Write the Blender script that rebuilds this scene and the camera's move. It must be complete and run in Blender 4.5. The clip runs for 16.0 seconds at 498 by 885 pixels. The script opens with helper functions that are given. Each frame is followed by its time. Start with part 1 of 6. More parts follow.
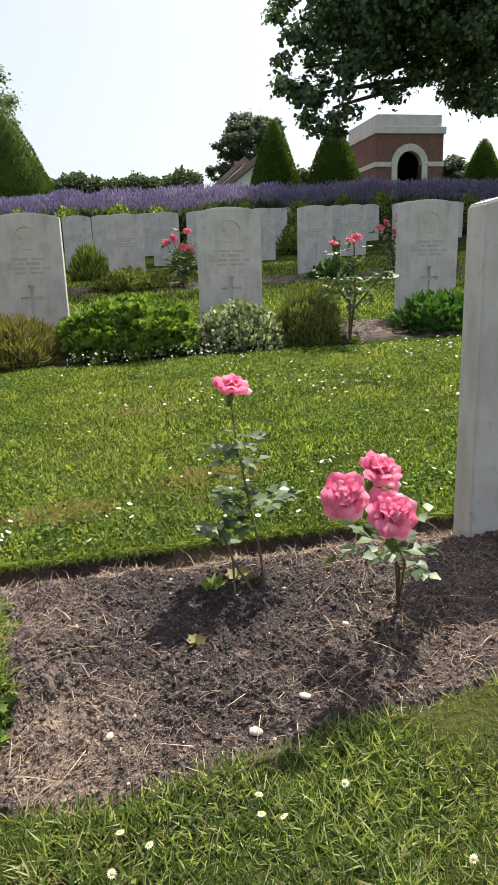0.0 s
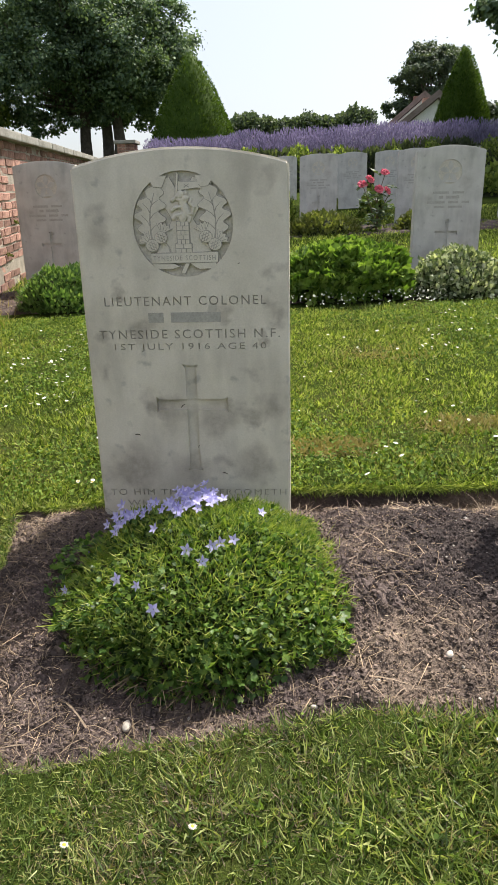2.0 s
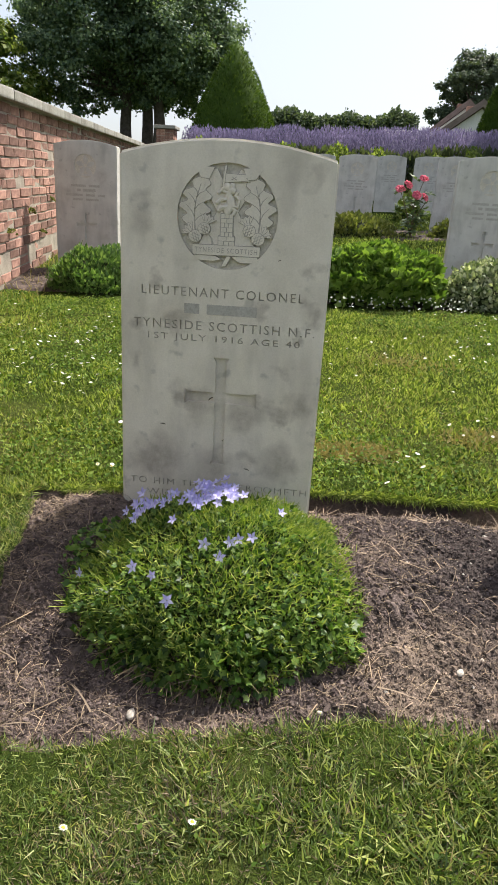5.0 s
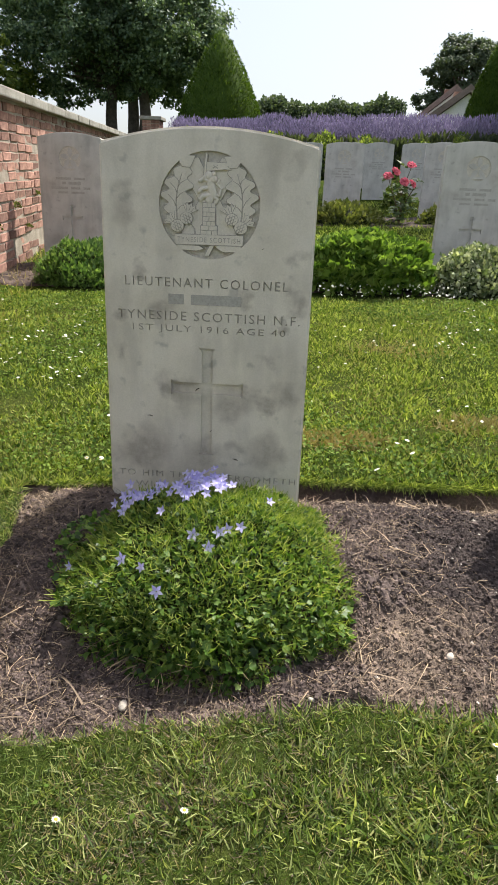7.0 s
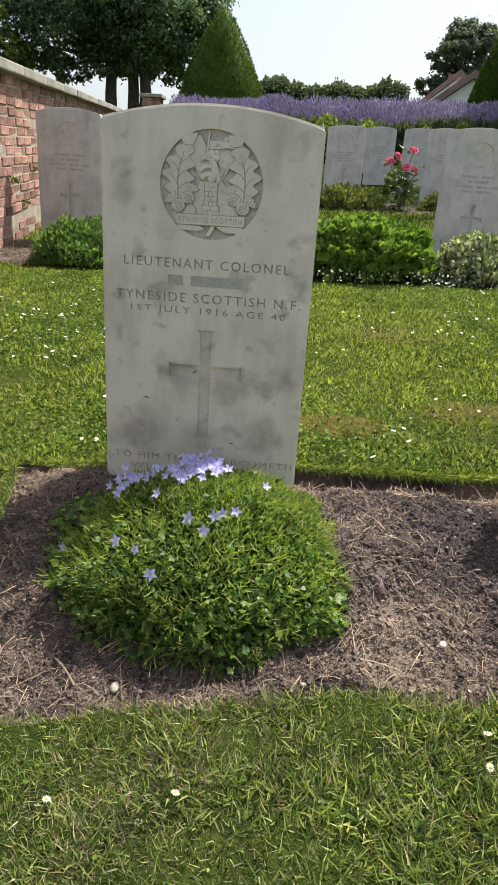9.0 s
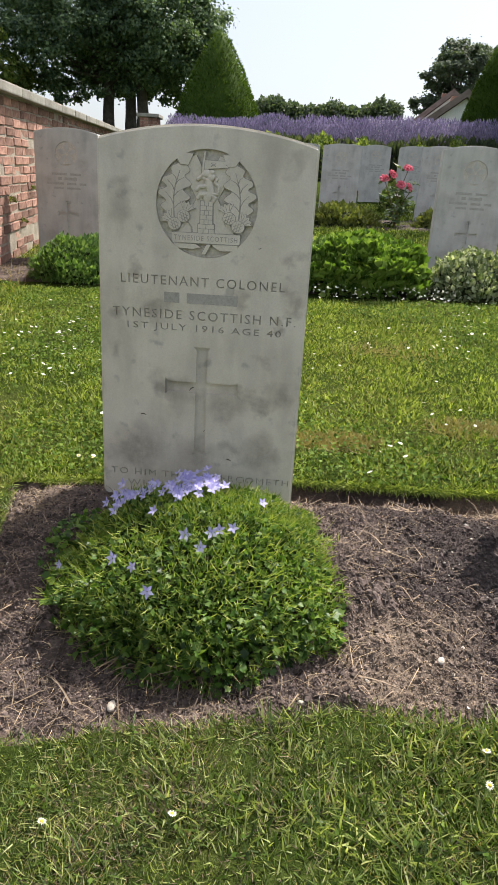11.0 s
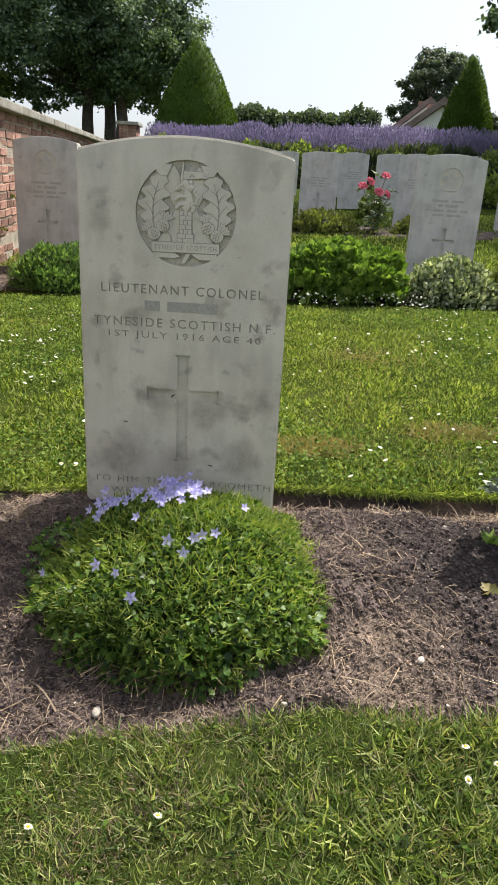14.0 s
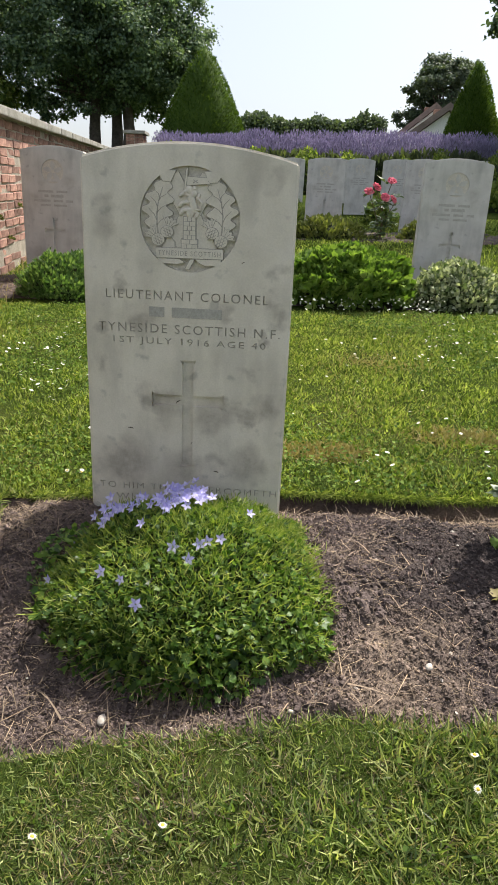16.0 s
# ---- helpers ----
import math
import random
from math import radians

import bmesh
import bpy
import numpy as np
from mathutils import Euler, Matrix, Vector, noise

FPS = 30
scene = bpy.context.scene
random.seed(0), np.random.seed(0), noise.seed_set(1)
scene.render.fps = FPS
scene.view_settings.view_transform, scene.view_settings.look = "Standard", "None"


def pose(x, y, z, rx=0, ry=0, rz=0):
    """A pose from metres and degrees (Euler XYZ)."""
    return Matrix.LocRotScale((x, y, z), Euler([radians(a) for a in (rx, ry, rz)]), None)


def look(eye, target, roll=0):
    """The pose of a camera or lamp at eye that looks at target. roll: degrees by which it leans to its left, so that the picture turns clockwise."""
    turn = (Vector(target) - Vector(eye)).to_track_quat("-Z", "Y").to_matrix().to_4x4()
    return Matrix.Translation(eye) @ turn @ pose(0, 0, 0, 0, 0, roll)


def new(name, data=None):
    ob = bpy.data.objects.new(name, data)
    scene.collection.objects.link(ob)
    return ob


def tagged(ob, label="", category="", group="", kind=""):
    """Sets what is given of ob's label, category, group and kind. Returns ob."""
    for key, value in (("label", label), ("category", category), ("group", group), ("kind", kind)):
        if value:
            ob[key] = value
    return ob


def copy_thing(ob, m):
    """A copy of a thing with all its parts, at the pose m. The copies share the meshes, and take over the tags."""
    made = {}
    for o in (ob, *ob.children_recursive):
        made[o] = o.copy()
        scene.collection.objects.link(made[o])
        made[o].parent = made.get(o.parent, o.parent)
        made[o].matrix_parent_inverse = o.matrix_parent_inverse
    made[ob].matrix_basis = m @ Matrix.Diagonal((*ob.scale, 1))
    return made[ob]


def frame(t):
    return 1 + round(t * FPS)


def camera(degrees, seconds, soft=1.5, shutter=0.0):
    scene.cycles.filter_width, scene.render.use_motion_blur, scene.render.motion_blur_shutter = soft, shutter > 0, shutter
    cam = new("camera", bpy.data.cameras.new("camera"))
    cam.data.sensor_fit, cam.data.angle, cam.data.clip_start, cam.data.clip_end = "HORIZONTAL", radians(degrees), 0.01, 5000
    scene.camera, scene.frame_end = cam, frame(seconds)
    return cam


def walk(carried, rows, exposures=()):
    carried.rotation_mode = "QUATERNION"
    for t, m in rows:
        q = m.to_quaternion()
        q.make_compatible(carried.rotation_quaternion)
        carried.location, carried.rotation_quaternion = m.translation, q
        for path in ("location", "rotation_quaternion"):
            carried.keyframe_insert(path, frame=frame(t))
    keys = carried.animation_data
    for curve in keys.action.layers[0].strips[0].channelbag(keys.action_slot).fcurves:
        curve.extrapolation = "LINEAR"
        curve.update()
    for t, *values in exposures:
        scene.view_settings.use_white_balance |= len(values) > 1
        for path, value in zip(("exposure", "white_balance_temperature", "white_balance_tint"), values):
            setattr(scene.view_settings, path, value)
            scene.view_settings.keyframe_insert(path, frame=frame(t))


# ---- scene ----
cam = camera(41.3, 16.0, soft=0.5)
PATH = [
    (0, (0.498, -1.181, 0.67), (0.807, 0.728, 0.159), -2.0),
    (0.1, (0.449, -1.174, 0.671), (0.66, 0.758, 0.197), -2.9),
    (0.2, (0.396, -1.174, 0.682), (0.531, 0.775, 0.255), -2.2),
    (0.3, (0.335, -1.16, 0.691), (0.363, 0.788, 0.238), -1.5),
    (0.4, (0.287, -1.16, 0.702), (0.259, 0.778, 0.211), 1.3),
    (0.5, (0.234, -1.173, 0.716), (0.133, 0.756, 0.199), 4.8),
    (0.6, (0.201, -1.167, 0.701), (0.082, 0.743, 0.121), 8.0),
    (0.8, (0.192, -1.205, 0.709), (0.052, 0.71, 0.15), 4.9),
    (0.9, (0.18, -1.193, 0.699), (0.091, 0.703, 0.071), 4.2),
    (1, (0.19, -1.211, 0.7), (0.104, 0.699, 0.115), 3.5),
    (1.5, (0.174, -1.213, 0.681), (-0.061, 0.68, 0.078), -0.8),
    (2, (0.198, -1.214, 0.669), (0.061, 0.673, 0.022), -1.5),
    (2.5, (0.194, -1.215, 0.671), (0.026, 0.668, 0.017), 0.0),
    (3, (0.185, -1.217, 0.675), (0.038, 0.666, 0.018), 1.6),
    (3.5, (0.183, -1.214, 0.675), (0.012, 0.668, 0.018), 2.1),
    (4, (0.188, -1.213, 0.675), (0.038, 0.669, 0.015), 2.6),
    (4.5, (0.182, -1.211, 0.676), (0.027, 0.674, 0.027), 3.2),
    (5, (0.174, -1.209, 0.673), (0.002, 0.67, 0.009), 3.2),
    (5.2, (0.178, -1.212, 0.675), (0.03, 0.674, 0.026), 3.1),
    (7.3, (0.186, -1.207, 0.669), (0.037, 0.664, -0.02), 1.9),
    (7.5, (0.186, -1.207, 0.668), (0.05, 0.666, -0.02), 2.1),
    (8, (0.189, -1.2, 0.661), (0.043, 0.661, -0.058), 1.9),
    (8.5, (0.183, -1.196, 0.662), (0.032, 0.655, -0.08), 2.9),
    (9, (0.18, -1.201, 0.667), (0.049, 0.657, -0.064), 3.6),
    (9.2, (0.18, -1.199, 0.668), (0.052, 0.658, -0.062), 4.0),
    (11.3, (0.184, -1.202, 0.669), (0.056, 0.673, -0.015), 2.9),
    (11.5, (0.187, -1.202, 0.665), (0.059, 0.672, -0.022), 2.4),
    (12, (0.188, -1.204, 0.667), (0.068, 0.675, -0.008), 2.5),
    (12.5, (0.191, -1.206, 0.668), (0.077, 0.673, -0.007), 2.5),
    (13, (0.186, -1.213, 0.672), (0.062, 0.67, 0.009), 2.7),
    (13.5, (0.183, -1.218, 0.676), (0.088, 0.668, 0.017), 3.4),
    (14, (0.187, -1.216, 0.674), (0.107, 0.668, 0.007), 3.1),
    (14.5, (0.185, -1.212, 0.67), (0.088, 0.669, -0.005), 3.0),
    (15, (0.189, -1.212, 0.67), (0.088, 0.668, -0.005), 2.5),
    (15.5, (0.188, -1.209, 0.673), (0.089, 0.67, -0.007), 3.3),
    (16, (0.192, -1.211, 0.671), (0.086, 0.677, 0.021), 2.5),
]
walk(cam, [(t, look(eye, target, roll)) for t, eye, target, roll in PATH],
     exposures=[(0, 0.97, 6570, 11), (0.5, 0.8, 6540, 10.8), (1, 0.99, 6570, 10.5), (1.5, 0.85, 6580, 10.5), (2, 0.98, 6580, 10.5), (3.5, 1.0, 6560, 10.4), (16, 0.95, 6550, 10.3)])

# ---------- light ----------
world = bpy.data.worlds.new("sky")
scene.world = world
world.use_nodes = True
wn = world.node_tree
wn.nodes.clear()
sky = wn.nodes.new("ShaderNodeTexSky")
sky.sky_type = "NISHITA"
sky.sun_disc = False
SUN_EL, SUN_AZ = 59.0, 40.0          # degrees; azimuth clockwise from +y
sky.sun_elevation, sky.sun_rotation = radians(SUN_EL), radians(SUN_AZ)
sky.air_density, sky.dust_density, sky.ozone_density = 1.0, 4.0, 1.0
bg = wn.nodes.new("ShaderNodeBackground")
bg.inputs["Strength"].default_value = 0.065
haze = wn.nodes.new("ShaderNodeBackground")          # even veil of thin high cloud
haze.inputs["Color"].default_value, haze.inputs["Strength"].default_value = (0.94, 0.97, 1.02, 1), 0.215
both = wn.nodes.new("ShaderNodeAddShader")
wo = wn.nodes.new("ShaderNodeOutputWorld")
wn.links.new(sky.outputs[0], bg.inputs[0])
wn.links.new(bg.outputs[0], both.inputs[0])
wn.links.new(haze.outputs[0], both.inputs[1])
wn.links.new(both.outputs[0], wo.inputs[0])
sun = new("sun", bpy.data.lights.new("sun", "SUN"))
sun.data.energy, sun.data.angle, sun.data.color = 4.5, radians(1.0), (1.0, 0.95, 0.87)
sd = Vector((math.sin(radians(SUN_AZ)) * math.cos(radians(SUN_EL)), math.cos(radians(SUN_AZ)) * math.cos(radians(SUN_EL)), math.sin(radians(SUN_EL))))
sun.matrix_world = look(sd * 30, (0, 0, 0))

# ---------- materials ----------
def nodes_of(name):
    m = bpy.data.materials.new(name)
    m.use_nodes = True
    nt = m.node_tree
    nt.nodes.clear()
    return m, nt, nt.nodes.new, nt.links.new


def ramp_node(nt, fac, stops):
    r = nt.nodes.new("ShaderNodeValToRGB")
    el = r.color_ramp.elements
    while len(el) < len(stops):
        el.new(0.5)
    for e, (p, c) in zip(el, stops):
        e.position, e.color = p, (*c, 1)
    nt.links.new(fac, r.inputs[0])
    return r.outputs[0]


def noise_node(nt, scale, detail=4, rough=0.6, coord="Object"):
    tc = nt.nodes.new("ShaderNodeTexCoord")
    n = nt.nodes.new("ShaderNodeTexNoise")
    n.inputs["Scale"].default_value, n.inputs["Detail"].default_value, n.inputs["Roughness"].default_value = scale, detail, rough
    nt.links.new(tc.outputs[coord], n.inputs["Vector"])
    return n.outputs[0]


def mix_node(nt, fac, a, b, mode="MIX"):
    m = nt.nodes.new("ShaderNodeMix")
    m.data_type, m.blend_type = "RGBA", mode
    for s, v in ((m.inputs[0], fac), (m.inputs[6], a), (m.inputs[7], b)):
        if hasattr(v, "is_linked"):
            nt.links.new(v, s)
        else:
            s.default_value = v if isinstance(v, (int, float)) else (*v, 1)
    return m.outputs[2]


def surface(name, stops, scale=6.0, fine=60.0, rough=0.85, bump=0.3, depth=0.004, spec=0.3, island=0.0, obj_random=0.0, fine_amount=0.35, patches=()):
    """A matt surface: coarse noise through a ramp, fine grain over it, and bump."""
    m, nt, add, link = nodes_of(name)
    p, out = add("ShaderNodeBsdfPrincipled"), add("ShaderNodeOutputMaterial")
    link(p.outputs[0], out.inputs[0])
    col = ramp_node(nt, noise_node(nt, scale, 5), stops)
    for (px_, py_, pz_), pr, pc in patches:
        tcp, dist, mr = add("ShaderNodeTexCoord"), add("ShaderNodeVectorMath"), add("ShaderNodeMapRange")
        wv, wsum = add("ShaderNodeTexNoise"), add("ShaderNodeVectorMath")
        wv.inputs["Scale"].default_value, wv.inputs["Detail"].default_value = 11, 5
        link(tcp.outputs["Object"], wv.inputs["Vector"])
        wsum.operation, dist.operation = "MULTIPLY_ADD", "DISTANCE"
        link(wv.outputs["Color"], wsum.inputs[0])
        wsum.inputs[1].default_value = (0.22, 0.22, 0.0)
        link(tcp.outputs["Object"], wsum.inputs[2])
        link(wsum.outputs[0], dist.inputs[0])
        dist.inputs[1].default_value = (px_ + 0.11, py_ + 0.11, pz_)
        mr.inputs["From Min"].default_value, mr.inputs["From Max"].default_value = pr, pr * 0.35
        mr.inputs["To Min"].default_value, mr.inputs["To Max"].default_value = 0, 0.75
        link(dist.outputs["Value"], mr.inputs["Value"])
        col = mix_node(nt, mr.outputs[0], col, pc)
    g = ramp_node(nt, noise_node(nt, fine, 3), [(0.3, (0.55, 0.55, 0.55)), (0.7, (1.35, 1.35, 1.35))])
    col = mix_node(nt, fine_amount, col, g, "MULTIPLY")
    for amount, kind, socket in ((island, "ShaderNodeNewGeometry", "Random Per Island"), (obj_random, "ShaderNodeObjectInfo", "Random")):
        if amount:
            r = add(kind)
            v = ramp_node(nt, r.outputs[socket], [(0, (1 - amount,) * 3), (1, (1 + amount,) * 3)])
            col = mix_node(nt, 1.0, col, v, "MULTIPLY")
    link(col, p.inputs["Base Color"])
    p.inputs["Roughness"].default_value, p.inputs["Specular IOR Level"].default_value = rough, spec
    if bump:
        b = add("ShaderNodeBump")
        b.inputs["Strength"].default_value, b.inputs["Distance"].default_value = bump, depth
        link(noise_node(nt, fine, 6), b.inputs["Height"])
        link(b.outputs[0], p.inputs["Normal"])
    return m


def leafy(name, dark, mid, light, trans=0.35, rough=0.5, patch=3.0, spec=0.25, through_tint=(1.5, 1.6, 0.7)):
    """Foliage: each leaf its own tone, patches over the plant, light through the leaf."""
    m, nt, add, link = nodes_of(name)
    geo = add("ShaderNodeNewGeometry")
    col = ramp_node(nt, geo.outputs["Random Per Island"], [(0, dark), (0.5, mid), (1, light)])
    pn = ramp_node(nt, noise_node(nt, patch, 3), [(0.3, (0.7, 0.72, 0.7)), (0.7, (1.25, 1.22, 1.1))])
    col = mix_node(nt, 0.8, col, pn, "MULTIPLY")
    p, t, mx, out = add("ShaderNodeBsdfPrincipled"), add("ShaderNodeBsdfTranslucent"), add("ShaderNodeMixShader"), add("ShaderNodeOutputMaterial")
    link(col, p.inputs["Base Color"])
    p.inputs["Roughness"].default_value, p.inputs["Specular IOR Level"].default_value = rough, spec
    link(mix_node(nt, 1.0, col, through_tint, "MULTIPLY"), t.inputs["Color"])
    mx.inputs[0].default_value = trans
    link(p.outputs[0], mx.inputs[1])
    link(t.outputs[0], mx.inputs[2])
    link(mx.outputs[0], out.inputs[0])
    return m


def headstone_stone(name, blots, base=((0.57, 0.525, 0.435), (0.69, 0.64, 0.545), (0.77, 0.72, 0.63))):
    """Weathered pale limestone; blots: lichen stains at (x, z, radius, strength)."""
    m, nt, add, link = nodes_of(name)
    p, out = add("ShaderNodeBsdfPrincipled"), add("ShaderNodeOutputMaterial")
    link(p.outputs[0], out.inputs[0])
    col = ramp_node(nt, noise_node(nt, 7, 6, 0.65), [(0.25, base[0]), (0.5, base[1]), (0.75, base[2])])
    col = mix_node(nt, 0.14, col, ramp_node(nt, noise_node(nt, 300, 3), [(0.3, (0.6,) * 3), (0.7, (1.3,) * 3)]), "MULTIPLY")
    # scattered small lichen specks
    sp = ramp_node(nt, noise_node(nt, 30, 3, 0.5), [(0.62, (0, 0, 0)), (0.72, (1, 1, 1))])
    col = mix_node(nt, mix_node(nt, 1.0, sp, (0.45, 0.45, 0.45), "MULTIPLY"), col, (0.28, 0.275, 0.25))
    tc = add("ShaderNodeTexCoord")
    wob = add("ShaderNodeTexNoise")
    wob.inputs["Scale"].default_value, wob.inputs["Detail"].default_value = 28, 7
    link(tc.outputs["Object"], wob.inputs["Vector"])
    sub, sc, ad = add("ShaderNodeVectorMath"), add("ShaderNodeVectorMath"), add("ShaderNodeVectorMath")
    sub.operation, sc.operation, ad.operation = "SUBTRACT", "SCALE", "ADD"
    link(wob.outputs["Color"], sub.inputs[0])
    sub.inputs[1].default_value = (0.5, 0.5, 0.5)
    link(sub.outputs[0], sc.inputs[0])
    sc.inputs["Scale"].default_value = 0.085
    link(tc.outputs["Object"], ad.inputs[0])
    link(sc.outputs[0], ad.inputs[1])
    mottle = ramp_node(nt, noise_node(nt, 70, 5, 0.7), [(0.3, (0.6,) * 3), (0.65, (1.0,) * 3)])
    # broad faint grey weathering, drawn out downwards
    tcs, mp, streak = add("ShaderNodeTexCoord"), add("ShaderNodeMapping"), add("ShaderNodeTexNoise")
    mp.inputs["Scale"].default_value = (16, 16, 5)
    streak.inputs["Scale"].default_value, streak.inputs["Detail"].default_value = 1.0, 5
    link(tcs.outputs["Object"], mp.inputs["Vector"])
    link(mp.outputs[0], streak.inputs["Vector"])
    col = mix_node(nt, 0.55, col, ramp_node(nt, streak.outputs[0], [(0.36, (0.72, 0.72, 0.73)), (0.52, (1, 1, 1))]), "MULTIPLY")
    for bx, bz, r, k in blots:
        d = add("ShaderNodeVectorMath")
        d.operation = "DISTANCE"
        d.inputs[1].default_value = (bx, 0, bz)
        link(ad.outputs[0], d.inputs[0])
        mr = add("ShaderNodeMapRange")
        mr.inputs["From Min"].default_value, mr.inputs["From Max"].default_value = r * 1.12, r * 0.3
        mr.inputs["To Min"].default_value, mr.inputs["To Max"].default_value = 0, k
        link(d.outputs["Value"], mr.inputs["Value"])
        col = mix_node(nt, mix_node(nt, 1.0, mr.outputs[0], mottle, "MULTIPLY"), col, (0.30, 0.262, 0.222))
    link(col, p.inputs["Base Color"])
    p.inputs["Roughness"].default_value, p.inputs["Specular IOR Level"].default_value = 0.9, 0.2
    b = add("ShaderNodeBump")
    b.inputs["Strength"].default_value, b.inputs["Distance"].default_value = 0.35, 0.002
    link(noise_node(nt, 160, 6), b.inputs["Height"])
    link(b.outputs[0], p.inputs["Normal"])
    return m


M = {}
M["stone"] = headstone_stone("headstone_limestone", [
    (-0.115, 0.115, 0.055, 0.75), (-0.005, 0.10, 0.045, 0.7), (0.125, 0.115, 0.045, 0.75), (0.05, 0.205, 0.042, 0.7),
    (-0.075, 0.245, 0.028, 0.7), (0.085, 0.235, 0.022, 0.7), (0.15, 0.235, 0.028, 0.7), (0.115, 0.215, 0.02, 0.7),
    (-0.03, 0.225, 0.035, 0.5), (-0.12, 0.455, 0.018, 0.7), (-0.16, 0.30, 0.018, 0.6), (0.155, 0.43, 0.022, 0.6),
    (0.16, 0.485, 0.02, 0.6), (-0.085, 0.385, 0.028, 0.75), (0.06, 0.12, 0.025, 0.6), (-0.15, 0.56, 0.03, 0.5), (-0.155, 0.375, 0.016, 0.8),
    (0.165, 0.40, 0.02, 0.7), (0.145, 0.37, 0.016, 0.7), (0.075, 0.415, 0.02, 0.6), (-0.155, 0.60, 0.02, 0.5), (-0.06, 0.235, 0.03, 0.6), (-0.15, 0.10, 0.04, 0.5), (0.155, 0.64, 0.018, 0.4), (0.12, 0.30, 0.014, 0.5)])
M["stone_row"] = headstone_stone("row_headstone_limestone", [(-0.1, 0.1, 0.05, 0.4), (0.09, 0.5, 0.04, 0.35), (0.1, 0.16, 0.05, 0.4), (-0.12, 0.42, 0.03, 0.4)],
                                 ((0.44, 0.425, 0.385), (0.55, 0.532, 0.49), (0.63, 0.612, 0.57)))
# weathered letter floors, and the painted shade lines of the badge
M["cut"] = surface("weathered_cut_and_shade", [(0.3, (0.34, 0.315, 0.27)), (0.7, (0.48, 0.45, 0.39))], 40, 200, 0.95, 0.2, 0.001)
M["faded_cut"] = surface("faded_letter_cut", [(0.3, (0.38, 0.365, 0.325)), (0.7, (0.46, 0.44, 0.4))], 40, 200, 0.95, 0.2, 0.001)
M["lawn"] = surface("lawn_sward", [(0.3, (0.025, 0.04, 0.009)), (0.5, (0.04, 0.058, 0.013)), (0.62, (0.06, 0.07, 0.02)), (0.8, (0.10, 0.085, 0.035))], 1.6, 90, 1.0, 0.8, 0.02, spec=0.0, fine_amount=0.7)
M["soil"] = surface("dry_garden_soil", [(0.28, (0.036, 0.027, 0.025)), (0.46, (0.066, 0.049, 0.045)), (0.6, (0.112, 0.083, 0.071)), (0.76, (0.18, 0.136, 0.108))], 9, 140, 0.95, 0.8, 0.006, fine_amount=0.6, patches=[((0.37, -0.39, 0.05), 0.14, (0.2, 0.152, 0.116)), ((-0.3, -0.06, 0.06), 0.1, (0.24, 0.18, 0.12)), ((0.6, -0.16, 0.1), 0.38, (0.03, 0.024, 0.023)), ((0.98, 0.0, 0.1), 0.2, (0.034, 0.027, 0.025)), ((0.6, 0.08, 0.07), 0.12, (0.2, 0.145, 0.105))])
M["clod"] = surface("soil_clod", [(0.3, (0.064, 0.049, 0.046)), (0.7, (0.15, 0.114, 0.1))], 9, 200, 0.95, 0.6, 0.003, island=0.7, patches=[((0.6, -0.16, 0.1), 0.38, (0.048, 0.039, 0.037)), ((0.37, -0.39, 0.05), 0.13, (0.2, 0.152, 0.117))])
M["pebble"] = surface("pale_pebble", [(0.3, (0.3, 0.27, 0.23)), (0.7, (0.5, 0.46, 0.41))], 30, 200, 0.9, 0.3, 0.001, island=0.25)
M["straw"] = surface("dry_straw", [(0.3, (0.19, 0.14, 0.095)), (0.7, (0.38, 0.285, 0.185))], 30, 200, 0.8, 0, island=0.6)
M["root"] = surface("dry_rootlet", [(0.3, (0.11, 0.083, 0.062)), (0.7, (0.25, 0.19, 0.135))], 30, 200, 0.85, 0, island=0.6)
M["brick"] = surface("old_red_brick", [(0.25, (0.10, 0.07, 0.06)), (0.4, (0.22, 0.12, 0.095)), (0.58, (0.34, 0.195, 0.148)), (0.74, (0.43, 0.34, 0.27))], 11, 60, 0.95, 0.7, 0.006, obj_random=0.45, island=0.3)
M["dark_brick"] = surface("pavilion_brick", [(0.3, (0.13, 0.07, 0.055)), (0.7, (0.2, 0.11, 0.085))], 3, 30, 0.95, 0.4, 0.01)
M["recess"] = surface("shallow_carved_ground", [(0.3, (0.52, 0.485, 0.41)), (0.7, (0.64, 0.595, 0.51))], 30, 200, 0.95, 0.3, 0.001)
M["mortar"] = surface("lime_mortar", [(0.3, (0.24, 0.21, 0.17)), (0.7, (0.42, 0.37, 0.3))], 12, 120, 0.95, 0.6, 0.006)
M["coping"] = surface("grey_coping_stone", [(0.3, (0.2, 0.19, 0.16)), (0.7, (0.36, 0.35, 0.31))], 5, 90, 0.95, 0.5, 0.006)
M["bark"] = surface("tree_bark", [(0.3, (0.06, 0.05, 0.04)), (0.7, (0.13, 0.11, 0.09))], 8, 60, 0.95, 0.8, 0.02)
M["render"] = surface("white_house_render", [(0.3, (0.66, 0.65, 0.62)), (0.7, (0.78, 0.77, 0.74))], 1, 20, 0.9, 0.1)
M["rooftile"] = surface("brown_roof_tiles", [(0.3, (0.15, 0.115, 0.1)), (0.7, (0.25, 0.195, 0.17))], 2, 12, 0.9, 0.5, 0.03)
M["whitestone"] = surface("pavilion_limestone", [(0.3, (0.46, 0.44, 0.4)), (0.7, (0.6, 0.58, 0.53))], 2, 30, 0.9, 0.2)
M["wood"] = surface("rose_stem", [(0.3, (0.09, 0.075, 0.035)), (0.7, (0.16, 0.12, 0.06))], 30, 120, 0.7, 0.3, 0.001)
